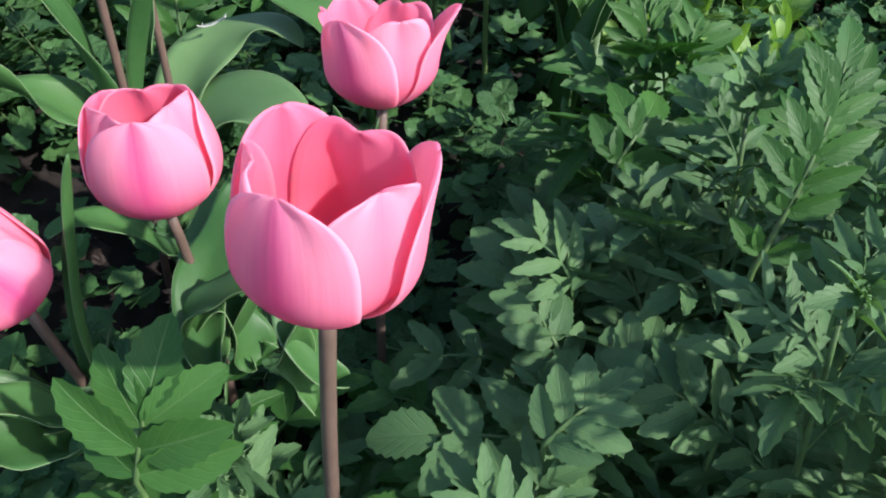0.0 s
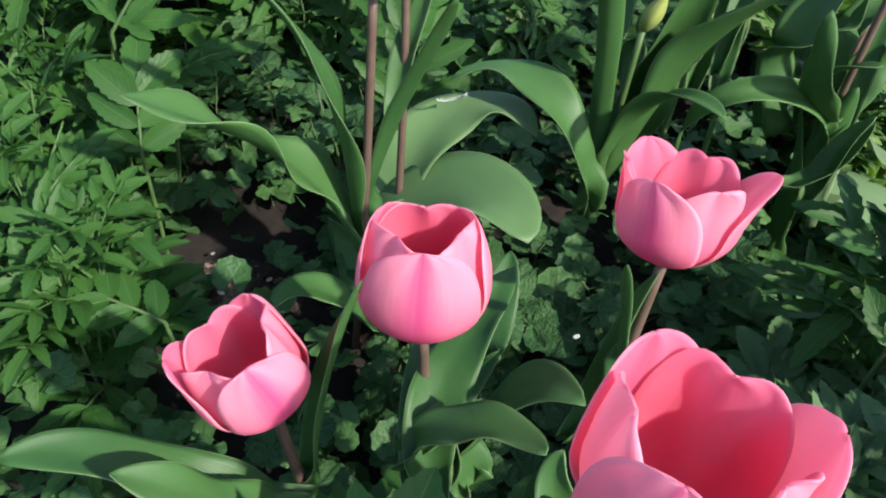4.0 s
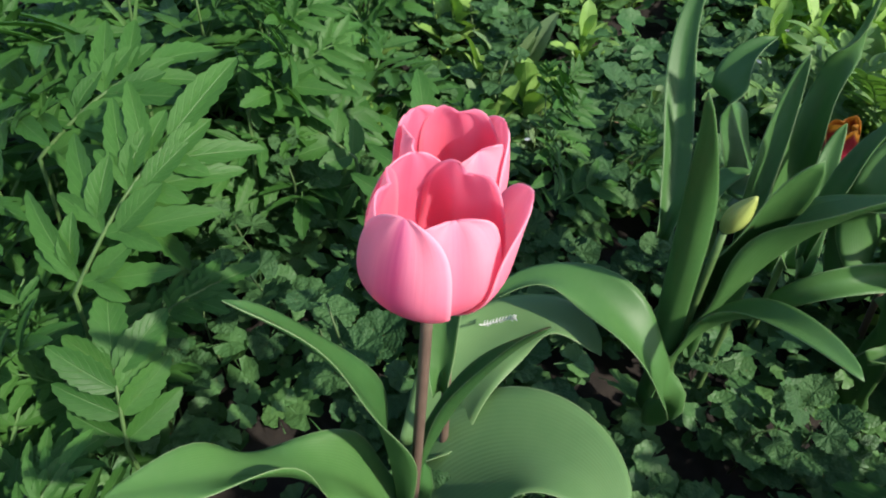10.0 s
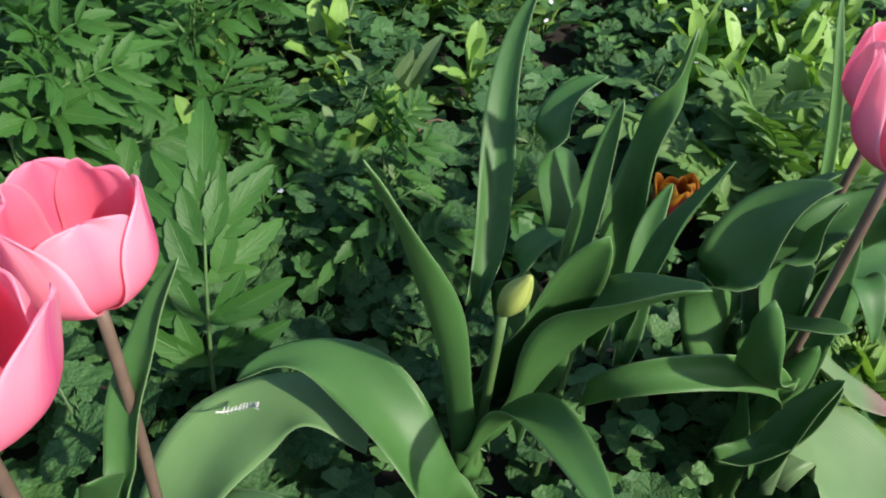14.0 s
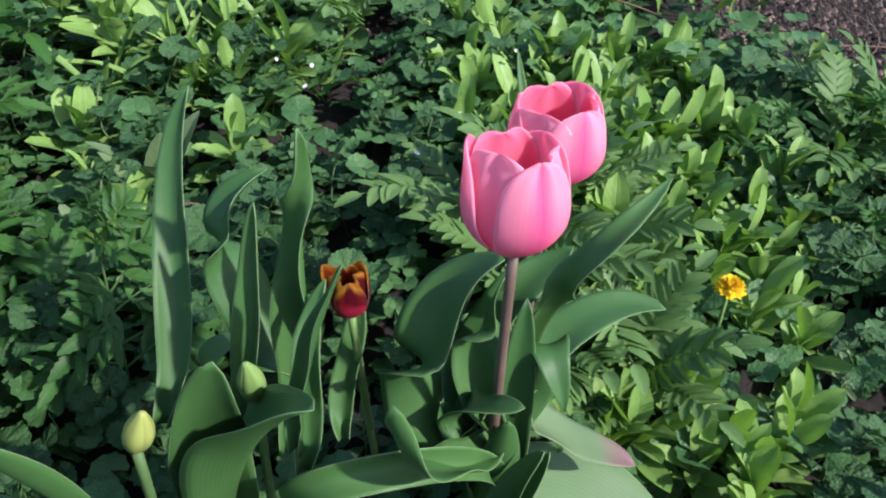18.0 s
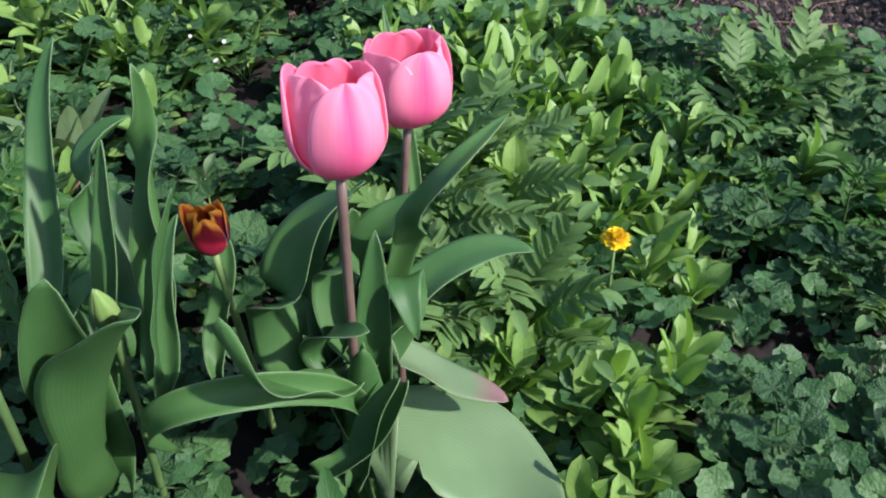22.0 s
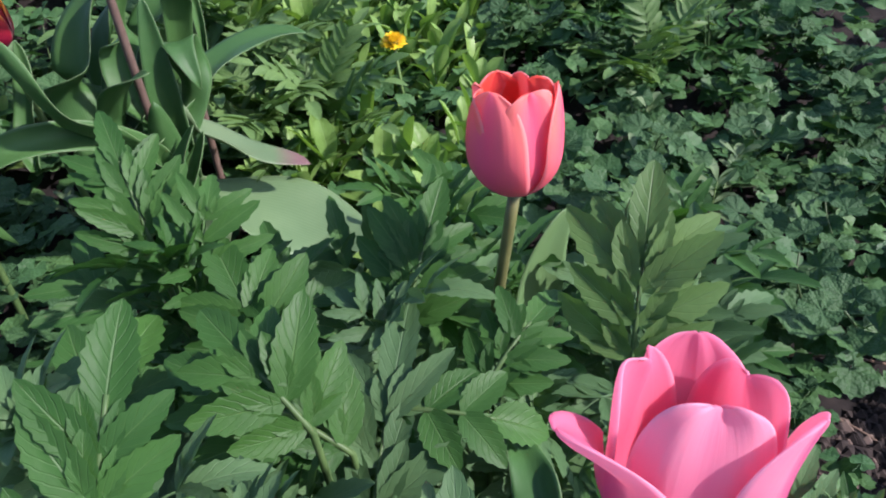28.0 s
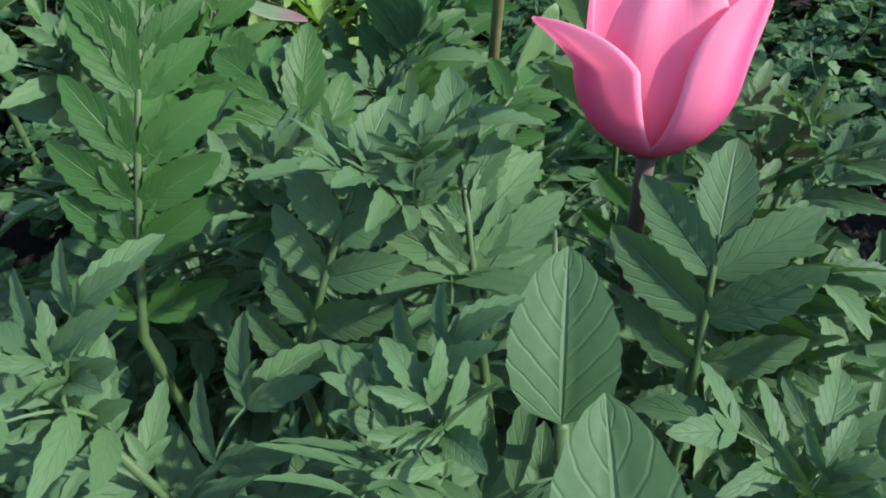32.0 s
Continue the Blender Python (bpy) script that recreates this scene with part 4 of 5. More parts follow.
def lance(seed):
    """A tuft of light green tongue-shaped leaves."""
    rnd = random.Random(seed)
    base = new("tongue_leaf_plant")
    tagged(base, "tuft of light green tongue shaped leaves", "herb", "light green leaf tufts")
    n = 14
    for k in range(n):
        f = k / n
        m = pose(0, 0, 0.004 + 0.05 * f, 0, 0, 137.5 * k + rnd.uniform(-20, 20)) @ pose(0, 0, 0, 6 + 52 * f + rnd.uniform(-14, 14), rnd.uniform(-15, 15), 0) @ Matrix.Scale(rnd.uniform(0.8, 1.25), 4)
        part("leaf", LANCES[rnd.randrange(6)], base, m=m)
    part("stem", tube("stem", [(0, 0, -0.01), (0, 0, 0.03), (0, 0, 0.056)], [0.002, 0.0018, 0.001], STEM_GREEN, 6), base)
    return base


def oval_plant(seed):
    """A stout shoot with a few large plain oval leaves standing up round its tip."""
    rnd = random.Random(seed)
    base = new("oval_leaf_plant")
    tagged(base, "shoot with large upright oval bluish green leaves", "herb", "oval leaved shoots")
    h = 0.375
    part("stem", tube("stem", [(0, 0, -0.01), (0.003, 0, h * 0.5), (0, 0, h)], [0.003, 0.0026, 0.002], STEM_HERB, 7), base)
    for k in range(8):
        f = 0.45 + 0.55 * k / 7
        m = pose(0, 0, h * f, 0, 0, 160 + 137.5 * k) @ pose(0, 0, 0, 12 + 26 * f ** 3 + rnd.uniform(-8, 8), 0, 0) @ Matrix.Scale(rnd.uniform(0.85, 1.1), 4)
        part("leaf", OVALS[k % 2], base, m=m)
    return base


PALES = [lance_leaf(30 + s, 0.030, (0.012, 0.014, 0.011)[s], PALE_HERB) for s in range(3)]
BROADS = [oval_leaf(7 + s, 0.085, (0.036, 0.030)[s], PALE_HERB) for s in range(2)]


STRAPS = [lance_leaf(50 + s, 0.115, (0.010, 0.008, 0.013)[s]) for s in range(3)]


def grass_tuft(seed):
    """A loose tuft of long narrow blades, arching apart."""
    rnd = random.Random(seed)
    base = new("grass_tuft")
    tagged(base, "loose tuft of long narrow light green blades", "grass", "grass tufts")
    for k in range(9):
        m = pose(rnd.uniform(-.008, .008), rnd.uniform(-.008, .008), 0.0, 0, 0, 137.5 * k) @ pose(0, 0, 0, rnd.uniform(25, 62), rnd.uniform(-20, 20), 0) @ Matrix.Scale(rnd.uniform(0.7, 1.15), 4)
        part("blade", STRAPS[k % 3], base, m=m)
    return base


BIG_LEAVES = [lobed_leaf(60 + s, 0.120, (3, 2, 3)[s], (0.46, 0.50, 0.42)[s], 0.25, (VALERIAN, VALERIAN_BLUE, VALERIAN)[s], 0.44, False) for s in range(3)]


def spreading_plant(seed):
    """A short stalk with a few large lobed leaves held out flat."""
    rnd = random.Random(seed)
    base = new("valerian_plant")
    tagged(base, "short plant with very large flat lobed leaves", "herb", "lobed leaved shoots")
    h = 0.15
    part("stem", tube("stem", [(0, 0, -0.01), (0.003, 0, h * 0.5), (0, 0, h)], [0.003, 0.0026, 0.0018], STEM_HERB, 7), base)
    for k in range(7):
        f = 0.5 + 0.5 * k / 6
        m = pose(0, 0, h * f, 0, 0, 137.5 * k + rnd.uniform(-15, 15)) @ pose(0, 0, 0, rnd.uniform(0, 14) + 12 * f ** 3, rnd.uniform(-14, 14), 0) @ Matrix.Scale(rnd.uniform(0.75, 1.0) * (1.1 - 0.3 * f), 4)
        part("leaf", BIG_LEAVES[k % 3], base, m=m)
    return base


def pale_herb(seed):
    """A small sprig with crossed pairs of pale leaves."""
    rnd = random.Random(seed)
    base = new("pale_herb_plant")
    tagged(base, "small sprig with pale grey green leaves", "herb", "pale sprigs")
    part("stem", tube("stem", [(0, 0, -0.01), (0.002, 0, 0.03), (0, 0, 0.07)], [0.0014, 0.0012, 0.0008], STEM_GREEN, 6), base)
    for k in range(10):
        f = 0.35 + 0.65 * (k // 2) / 4
        m = pose(0, 0, 0.07 * f, 0, 0, 90 * (k // 2) + 180 * (k % 2) + rnd.uniform(-15, 15)) @ pose(0, 0, 0, -10 + 45 * f ** 2 + rnd.uniform(-10, 10), 0, 0) @ Matrix.Scale(rnd.uniform(0.8, 1.15), 4)
        part("leaf", PALES[k % 3], base, m=m)
    return base


def broad_rosette(seed):
    """A few long pale oval leaves standing up from one root."""
    rnd = random.Random(seed)
    base = new("broad_leaf_plant")
    tagged(base, "tuft of tall pale broad oval leaves", "herb", "pale broad leaf tufts")
    part("stem", tube("stem", [(0, 0, -0.01), (0, 0, 0.01), (0, 0, 0.03)], [0.003, 0.003, 0.002], STEM_GREEN, 6), base)
    for k in range(5):
        m = pose(0, 0, 0.015, 0, 0, 137.5 * k + rnd.uniform(-20, 20)) @ pose(0, 0, 0, 45 + 9 * k + rnd.uniform(-10, 10), 0, 0) @ Matrix.Scale(rnd.uniform(0.8, 1.1), 4)
        part("leaf", BROADS[k % 2], base, m=m)
    return base


KINDS = {"spread": [spreading_plant, 3, []], "grass": [grass_tuft, 3, []], "tower": [tower_valerian, 2, []], "blue": [blue_valerian, 5, []], "oval": [oval_plant, 3, []], "pale": [pale_herb, 4, []], "broad_tuft": [broad_rosette, 3, []], "valerian": [valerian, 6, []], "tall": [tall_valerian, 4, []], "low": [low_valerian, 4, []], "broad": [broad_valerian, 5, []], "ferny": [ferny, 3, []],
         "balm": [balm, 6, []], "tall_balm": [tall_balm, 4, []], "lance": [lance, 5, []]}
used = {}


def put(kind, x, y, size=1.0, spin=0.0, lean=(0.0, 0.0), sink=0.0):
    make, count, made = KINDS[kind]
    n = used.get(kind, 0)
    used[kind] = n + 1
    m = pose(x, y, ground_z(x, y) - sink, lean[0], lean[1], spin) @ Matrix.Scale(size, 4)
    if n < count:
        ob = make(40 + n * 7)
        ob.matrix_basis = m
        made.append(ob)
    else:
        copy_thing(made[n % count], m)


TULIP_FEET = [(0.135, -0.34), (0.067, -0.20), (0.18, -0.195), (0.04, -0.225), (0.015, -0.01), (0.43, 0.165), (0.58, -0.12), (0.515, -0.33), (0.215, 0.118), (0.275, 0.16)]


def clear(x, y, r):
    return all(math.hypot(x - a, y - b) > r for a, b in TULIP_FEET)


def bare(x, y):
    """Places where the soil lies open."""
    return math.hypot((x - 1.26) / 0.26, (y - 1.00) / 0.26) < 1 or math.hypot((x - 0.43) / 0.07, (y - 0.93) / 0.05) < 1 or math.hypot((x + 0.11) / 0.055, (y - 0.03) / 0.038) < 1 or math.hypot((x - 0.93) / 0.10, (y + 0.22) / 0.055) < 1


def open_leaf(x, y):
    return 0.40 < x < 0.60 and 0.04 < y < 0.22


rs = random.Random(5)


def field(kind, x0, x1, y0, y1, step, size, away=0.03, keep=1.0, lean=8.0, test=None):
    y = y0
    while y < y1:
        x = x0
        while x < x1:
            px, py = x + rs.uniform(-0.45, 0.45) * step, y + rs.uniform(-0.45, 0.45) * step
            if rs.random() < keep and clear(px, py, away) and not bare(px, py) and not (open_leaf(px, py) and kind != "valerian") and (test is None or test(px, py)):
                put(kind, px, py, rs.uniform(*size), rs.uniform(0, 360), (rs.uniform(-lean, lean), rs.uniform(-lean, lean)))
            x += step
        y += step


# single shoots that stand out: place, height over the ground, turn
for x, y, h, spin in ((0.392, -0.271, 0.385, 20), (0.455, -0.318, 0.385, 70), (0.43, -0.345, 0.36, 130), (0.545, -0.385, 0.36, 80),
                      (0.60, -0.30, 0.22, 50), (0.665, -0.32, 0.20, 15)):
    put("tall" if h > 0.3 else "valerian", x, y, h / (0.38 if h > 0.3 else 0.27), spin)
for x, y, h, spin in ((0.388, -0.05, 0.20, 40), (0.425, -0.075, 0.25, 80), (0.531, -0.131, 0.24, 120), (0.566, -0.088, 0.24, 15), (0.754, -0.095, 0.20, 60),
                      (0.666, -0.175, 0.24, 100), (0.50, -0.02, 0.17, 140), (0.275, -0.235, 0.24, 25), (0.36, -0.242, 0.25, 65), (0.383, -0.105, 0.22, 105),
                      (0.378, -0.19, 0.23, 145), (0.437, -0.055, 0.25, 5), (0.285, -0.31, 0.24, 85), (0.47, -0.20, 0.24, 33), (0.55, -0.215, 0.23, 77),
                      (0.61, -0.235, 0.20, 160), (0.33, -0.165, 0.20, 50), (0.10, -0.315, 0.21, 30), (0.03, -0.28, 0.17, 70), (0.21, -0.37, 0.25, 12),
                      (0.48, -0.27, 0.24, 100), (0.33, -0.30, 0.25, 140), (0.63, -0.06, 0.17, 20), (0.70, -0.15, 0.17, 75)):
    put("blue" if y < -0.12 else "valerian", x, y, h / 0.27, spin)
for x, y, h, spin in ((-0.225, 0.090, 0.15, 30), (-0.31, 0.25, 0.22, 75), (-0.265, 0.040, 0.17, 110), (-0.235, -0.03, 0.16, 50), (-0.22, 0.36, 0.26, 15),
                      (-0.076, 0.361, 0.24, 85), (-0.24, 0.27, 0.21, 60), (-0.31, 0.16, 0.23, 95), (-0.26, -0.10, 0.22, 140),
                      (-0.17, -0.09, 0.15, 20), (-0.28, 0.33, 0.32, 45), (-0.17, 0.42, 0.25, 100)):
    put("broad", x, y, h / 0.25, spin)
for x, y, spin in ((0.455, -0.408, -78), (0.440, -0.455, -70)):
    put("oval", x, y, 0.98, spin)
for x, y, h, spin in ((0.386, -0.385, 0.385, 50), (0.412, -0.400, 0.380, 110), (0.515, -0.400, 0.375, 75), (0.505, -0.440, 0.38, 140), (0.425, -0.310, 0.35, 0), (0.56, -0.36, 0.37, 160),
                      (0.50, -0.345, 0.33, 60), (0.60, -0.39, 0.34, 10)):
    put("tall", x, y, h / 0.38, spin)
for kind, x, y, h, spin in (("broad", 0.080, -0.262, 0.17, 20), ("broad", 0.055, -0.285, 0.14, 100), ("blue", 0.309, -0.244, 0.23, 60), ("blue", 0.383, -0.196, 0.23, 10), ("blue", 0.362, -0.265, 0.24, 130),
                      ("valerian", 0.407, -0.01, 0.13, 40), ("valerian", 0.450, -0.05, 0.17, 75), ("blue", 0.323, -0.144, 0.18, 160), ("broad", -0.185, -0.108, 0.15, 45), ("broad", -0.225, -0.06, 0.15, 90),
                      ("blue", 0.44, -0.15, 0.22, 95), ("blue", 0.50, -0.17, 0.22, 15), ("blue", 0.50, -0.08, 0.20, 55), ("blue", 0.43, -0.23, 0.26, 25), ("blue", 0.54, -0.27, 0.23, 120)):
    put(kind, x, y, h / 0.27, spin)
for x, y, size in ((0.953, 0.204, 1.0), (0.949, 0.073, 0.9), (0.83, 0.29, 0.9), (0.90, 0.15, 0.8), (0.52, 0.342, 1.0), (0.505, 0.31, 0.8), (0.349, 0.277, 1.0), (0.33, 0.30, 0.8), (1.00, 0.10, 0.9), (0.96, 0.30, 0.8), (0.31, 0.51, 1.2), (0.16, 0.45, 1.1), (0.86, 0.52, 1.0), (0.10, 0.50, 1.0)):
    put("pale", x, y, size, 40 * x * 100 % 360)
for x, y, size in ((0.161, 0.61, 1.1), (0.14, 0.585, 0.9), (0.892, 0.492, 0.7), (0.765, 0.67, 0.9), (0.80, 0.62, 0.8), (1.00, 0.60, 0.7), (0.70, 0.26, 0.42), (0.84, 0.33, 0.45)):
    put("broad_tuft", x, y, size, 70 * x * 100 % 360)
for x, y, h, spin in ((1.022, 0.40, 0.12, 20), (1.031, 0.33, 0.11, 80), (1.125, 0.30, 0.13, 140), (1.20, 0.40, 0.12, 10), (1.10, 0.22, 0.10, 50), (1.26, 0.30, 0.12, 100), (1.16, 0.12, 0.11, 30)):
    put("low", x, y, h / 0.16, spin)
for x, y, size, spin, lean in ((0.150, 0.34, 0.60, 20, (-10, 8)), (-0.10, 0.33, 0.80, 15, (-8, 5))):
    put("tower", x, y, size, spin, lean)
for x, y, size in ((0.15, 0.78, 1.0), (0.19, 0.80, 1.1), (0.24, 0.79, 1.1), (0.28, 0.82, 1.0), (0.21, 0.86, 1.2), (0.31, 0.86, 1.1), (0.13, 0.84, 1.0), (0.26, 0.74, 0.8), (0.08, 0.76, 0.9), (0.35, 0.80, 0.9)):
    put("grass", x, y, size, 900 * x % 360)
for x, y, size, spin in ((0.082, -0.272, 1.08, 20), (0.233, -0.268, 0.95, 80), (0.286, -0.282, 1.0, 150), (0.342, -0.266, 1.1, 10), (0.300, -0.215, 0.95, 60), (0.250, -0.325, 1.0, 110), (0.330, -0.33, 1.1, 200), (0.400, -0.186, 1.15, 40), (0.19, -0.27, 0.8, 250)):
    put("spread", x, y, size, spin)


def single_leaf(foot, tip, facing, pairs, size, slim, mat, lobed, seed):
    """One large compound leaf on a stalk from the soil: rachis from foot to tip, with each leaflet a part of its own."""
    rnd = random.Random(seed)
    foot, tip, facing = (np.array(p) for p in (foot, tip, facing))
    way = tip - foot
    long = np.linalg.norm(way)
    ground = foot - way * 0.35
    ground[2] = ground_z(ground[0], ground[1]) - 0.005
    base = new("compound_leaf")
    base.location = ground
    tagged(base, "large " + ("bluish green" if mat is VALERIAN_BLUE else "green") + " compound leaf with " + ("lobed" if lobed else "oval") + " leaflets", "herb", "large compound leaves")
    n = 16
    mids = [foot + way * k / n + facing * 0.10 * long * math.sin(math.pi * k / n) for k in range(n + 1)]
    curve = np.concatenate([bezier([ground, (ground + foot) / 2 + way * 0.06, foot], 8)[:-1], mids]) - ground
    part("stalk", tube("stalk", curve, np.linspace(0.0021, 0.0008, len(curve)), STEM_HERB, 6), base)
    for p in range(pairs * 2 + 1):
        row, s = p // 2, (-1, 1)[p % 2]
        end = p == pairs * 2
        f = 0.10 + 0.84 * row / max(1, pairs - 0.4) if not end else 1.0
        q = min(n - 1, int(f * n))
        along = mids[q + 1] - mids[q]
        along = along / np.linalg.norm(along)
        side = np.cross(along, facing)
        side /= np.linalg.norm(side)
        up = np.cross(side, along)
        ang = radians(rnd.uniform(52, 66) - 20 * row / pairs)
        d = along + up * rnd.uniform(-0.1, 0.15) if end else along * math.cos(ang) + side * s * math.sin(ang) + up * rnd.uniform(-0.12, 0.25)
        ln = size * 1.12 * rnd.uniform(0.88, 1.1) * (1.0 - 0.30 * abs(row / pairs - 0.35)) * (1.15 if end else 1.0)
        verts, faces, uvs = [], [], []
        o = mids[q] - ground
        leaflet(verts, faces, uvs, o, d, up, ln, ln * slim * (1.35 if end else 1.15), 14, 0.07, rnd.uniform(0.05, 0.28), 0.45)
        if lobed and not end:
            for turn, much in ((-0.6, 0.55), (0.6, 0.42)):
                d2 = along * math.cos(ang + turn) + side * s * math.sin(ang + turn) + up * 0.1
                leaflet(verts, faces, uvs, o + d / np.linalg.norm(d) * ln * 0.14, d2, up, ln * much, ln * much * 0.44, 8, 0.05, 0.12, 0.42)
        part("leaflet", mesh_of("leaflet", verts, faces, [mat], uvs), base)


# foot, tip, facing, pairs, leaflet length, its slimness, lobed
for n, leaf in enumerate((
    ((0.365, -0.301, 0.249), (0.406, -0.258, 0.335), (0.09, -0.49, 0.87), 6, 0.029, 0.34, VALERIAN, True),
    ((0.405, -0.338, 0.243), (0.444, -0.323, 0.301), (-0.01, -0.38, 0.93), 5, 0.025, 0.40, VALERIAN_BLUE, False),
    ((0.457, -0.361, 0.240), (0.472, -0.327, 0.292), (-0.11, -0.34, 0.93), 5, 0.030, 0.30, VALERIAN_BLUE, True),
    ((0.509, -0.396, 0.239), (0.526, -0.380, 0.275), (-0.25, -0.22, 0.94), 3, 0.032, 0.36, VALERIAN_BLUE, False),
    ((0.621, -0.208, 0.165), (0.643, -0.181, 0.225), (-0.28, -0.31, 0.91), 4, 0.048, 0.32, LADDER, True),
    ((0.414, -0.056, 0.197), (0.413, -0.014, 0.256), (0.05, -0.51, 0.86), 6, 0.037, 0.26, VALERIAN, True),
    ((0.525, -0.133, 0.176), (0.552, -0.109, 0.212), (-0.14, -0.41, 0.90), 4, 0.039, 0.30, VALERIAN, True),
    ((0.451, -0.125, 0.184), (0.448, -0.101, 0.209), (-0.00, -0.43, 0.91), 3, 0.040, 0.36, VALERIAN, False),
    ((0.443, -0.118, 0.189), (0.480, -0.110, 0.197), (-0.02, -0.42, 0.91), 2, 0.036, 0.40, VALERIAN, False),
    ((0.469, -0.208, 0.194), (0.429, -0.168, 0.221), (-0.01, -0.35, 0.93), 3, 0.042, 0.36, VALERIAN, True),
    ((0.356, -0.150, 0.195), (0.381, -0.128, 0.213), (0.12, -0.40, 0.91), 2, 0.042, 0.40, VALERIAN, True),
    ((0.492, -0.191, 0.191), (0.535, -0.221, 0.192), (-0.11, -0.31, 0.94), 3, 0.029, 0.45, VALERIAN, False),
    ((0.455, -0.215, 0.229), (0.440, -0.185, 0.254), (-0.05, -0.50, 0.86), 3, 0.037, 0.36, VALERIAN, True),
    ((-0.201, 0.107, 0.238), (-0.136, 0.190, 0.306), (0.14, -0.29, 0.95), 4, 0.071, 0.22, VALERIAN, True),
    ((-0.167, 0.032, 0.171), (-0.172, 0.070, 0.223), (0.14, -0.22, 0.97), 4, 0.047, 0.36, VALERIAN, False),
    ((-0.248, 0.216, 0.268), (-0.166, 0.278, 0.309), (0.15, -0.33, 0.93), 4, 0.063, 0.25, VALERIAN, True),
    ((-0.116, 0.317, 0.237), (-0.054, 0.373, 0.269), (0.06, -0.36, 0.93), 4, 0.054, 0.22, VALERIAN, True),
    ((-0.028, 0.316, 0.184), (-0.083, 0.342, 0.208), (0.04, -0.34, 0.94), 4, 0.036, 0.50, VALERIAN, False),
    ((-0.227, -0.007, 0.169), (-0.197, 0.018, 0.183), (0.16, -0.18, 0.97), 4, 0.031, 0.26, VALERIAN, True),
    ((0.036, 0.188, 0.119), (0.035, 0.272, 0.237), (0.13, -0.26, 0.96), 5, 0.065, 0.23, VALERIAN, True),
    ((0.122, 0.416, 0.073), (0.076, 0.486, 0.130), (0.07, -0.32, 0.95), 4, 0.042, 0.45, VALERIAN, False),
    ((0.303, -0.243, 0.099), (0.272, -0.168, 0.139), (-0.09, -0.24, 0.97), 4, 0.039, 0.42, VALERIAN_BLUE, False),
    ((0.286, -0.331, 0.151), (0.199, -0.309, 0.158), (-0.07, -0.19, 0.98), 3, 0.040, 0.48, VALERIAN_BLUE, False),
    ((0.446, -0.261, 0.136), (0.501, -0.181, 0.196), (-0.22, -0.22, 0.95), 5, 0.049, 0.26, VALERIAN_BLUE, True),
    ((0.411, -0.366, 0.140), (0.395, -0.334, 0.168), (-0.19, -0.15, 0.97), 3, 0.043, 0.34, VALERIAN_BLUE, True),
    ((0.057, -0.330, 0.195), (0.069, -0.313, 0.228), (0.10, -0.21, 0.97), 3, 0.049, 0.42, VALERIAN, False),
    ((0.339, -0.270, 0.108), (0.387, -0.187, 0.169), (-0.15, -0.23, 0.96), 4, 0.041, 0.30, VALERIAN_BLUE, True),
    ((-0.118, -0.101, 0.124), (-0.206, -0.085, 0.139), (0.14, -0.18, 0.97), 5, 0.035, 0.42, VALERIAN, False),
    ((-0.225, -0.061, 0.164), (-0.188, 0.003, 0.203), (0.17, -0.23, 0.96), 6, 0.028, 0.24, VALERIAN, True),
    ((-0.169, 0.119, 0.188), (-0.119, 0.146, 0.205), (0.11, -0.26, 0.96), 4, 0.031, 0.30, VALERIAN, True),
    ((-0.283, 0.293, 0.260), (-0.256, 0.382, 0.298), (0.17, -0.35, 0.92), 4, 0.061, 0.25, VALERIAN, True),
    ((-0.117, 0.471, 0.164), (-0.085, 0.573, 0.215), (0.17, -0.34, 0.92), 4, 0.060, 0.23, VALERIAN, True),
    ((0.543, -0.194, 0.179), (0.578, -0.178, 0.194), (-0.11, -0.21, 0.97), 3, 0.031, 0.34, VALERIAN, True),
    ((0.281, -0.289, 0.174), (0.266, -0.254, 0.195), (-0.15, -0.19, 0.97), 4, 0.027, 0.42, VALERIAN_BLUE, False),
    ((0.337, -0.268, 0.172), (0.326, -0.222, 0.204), (-0.19, -0.20, 0.96), 4, 0.034, 0.32, VALERIAN_BLUE, True),
    ((0.296, -0.311, 0.182), (0.330, -0.301, 0.195), (-0.19, -0.16, 0.97), 3, 0.031, 0.42, VALERIAN_BLUE, False),
    ((0.346, -0.346, 0.178), (0.315, -0.323, 0.198), (-0.19, -0.15, 0.97), 3, 0.033, 0.40, VALERIAN_BLUE, False),
    ((0.250, -0.346, 0.194), (0.280, -0.335, 0.209), (-0.14, -0.16, 0.98), 3, 0.029, 0.42, VALERIAN_BLUE, False),
    ((0.304, -0.138, 0.090), (0.330, -0.086, 0.117), (-0.10, -0.27, 0.96), 4, 0.036, 0.35, VALERIAN_BLUE, True),
)):
    single_leaf(*leaf, seed=300 + n)
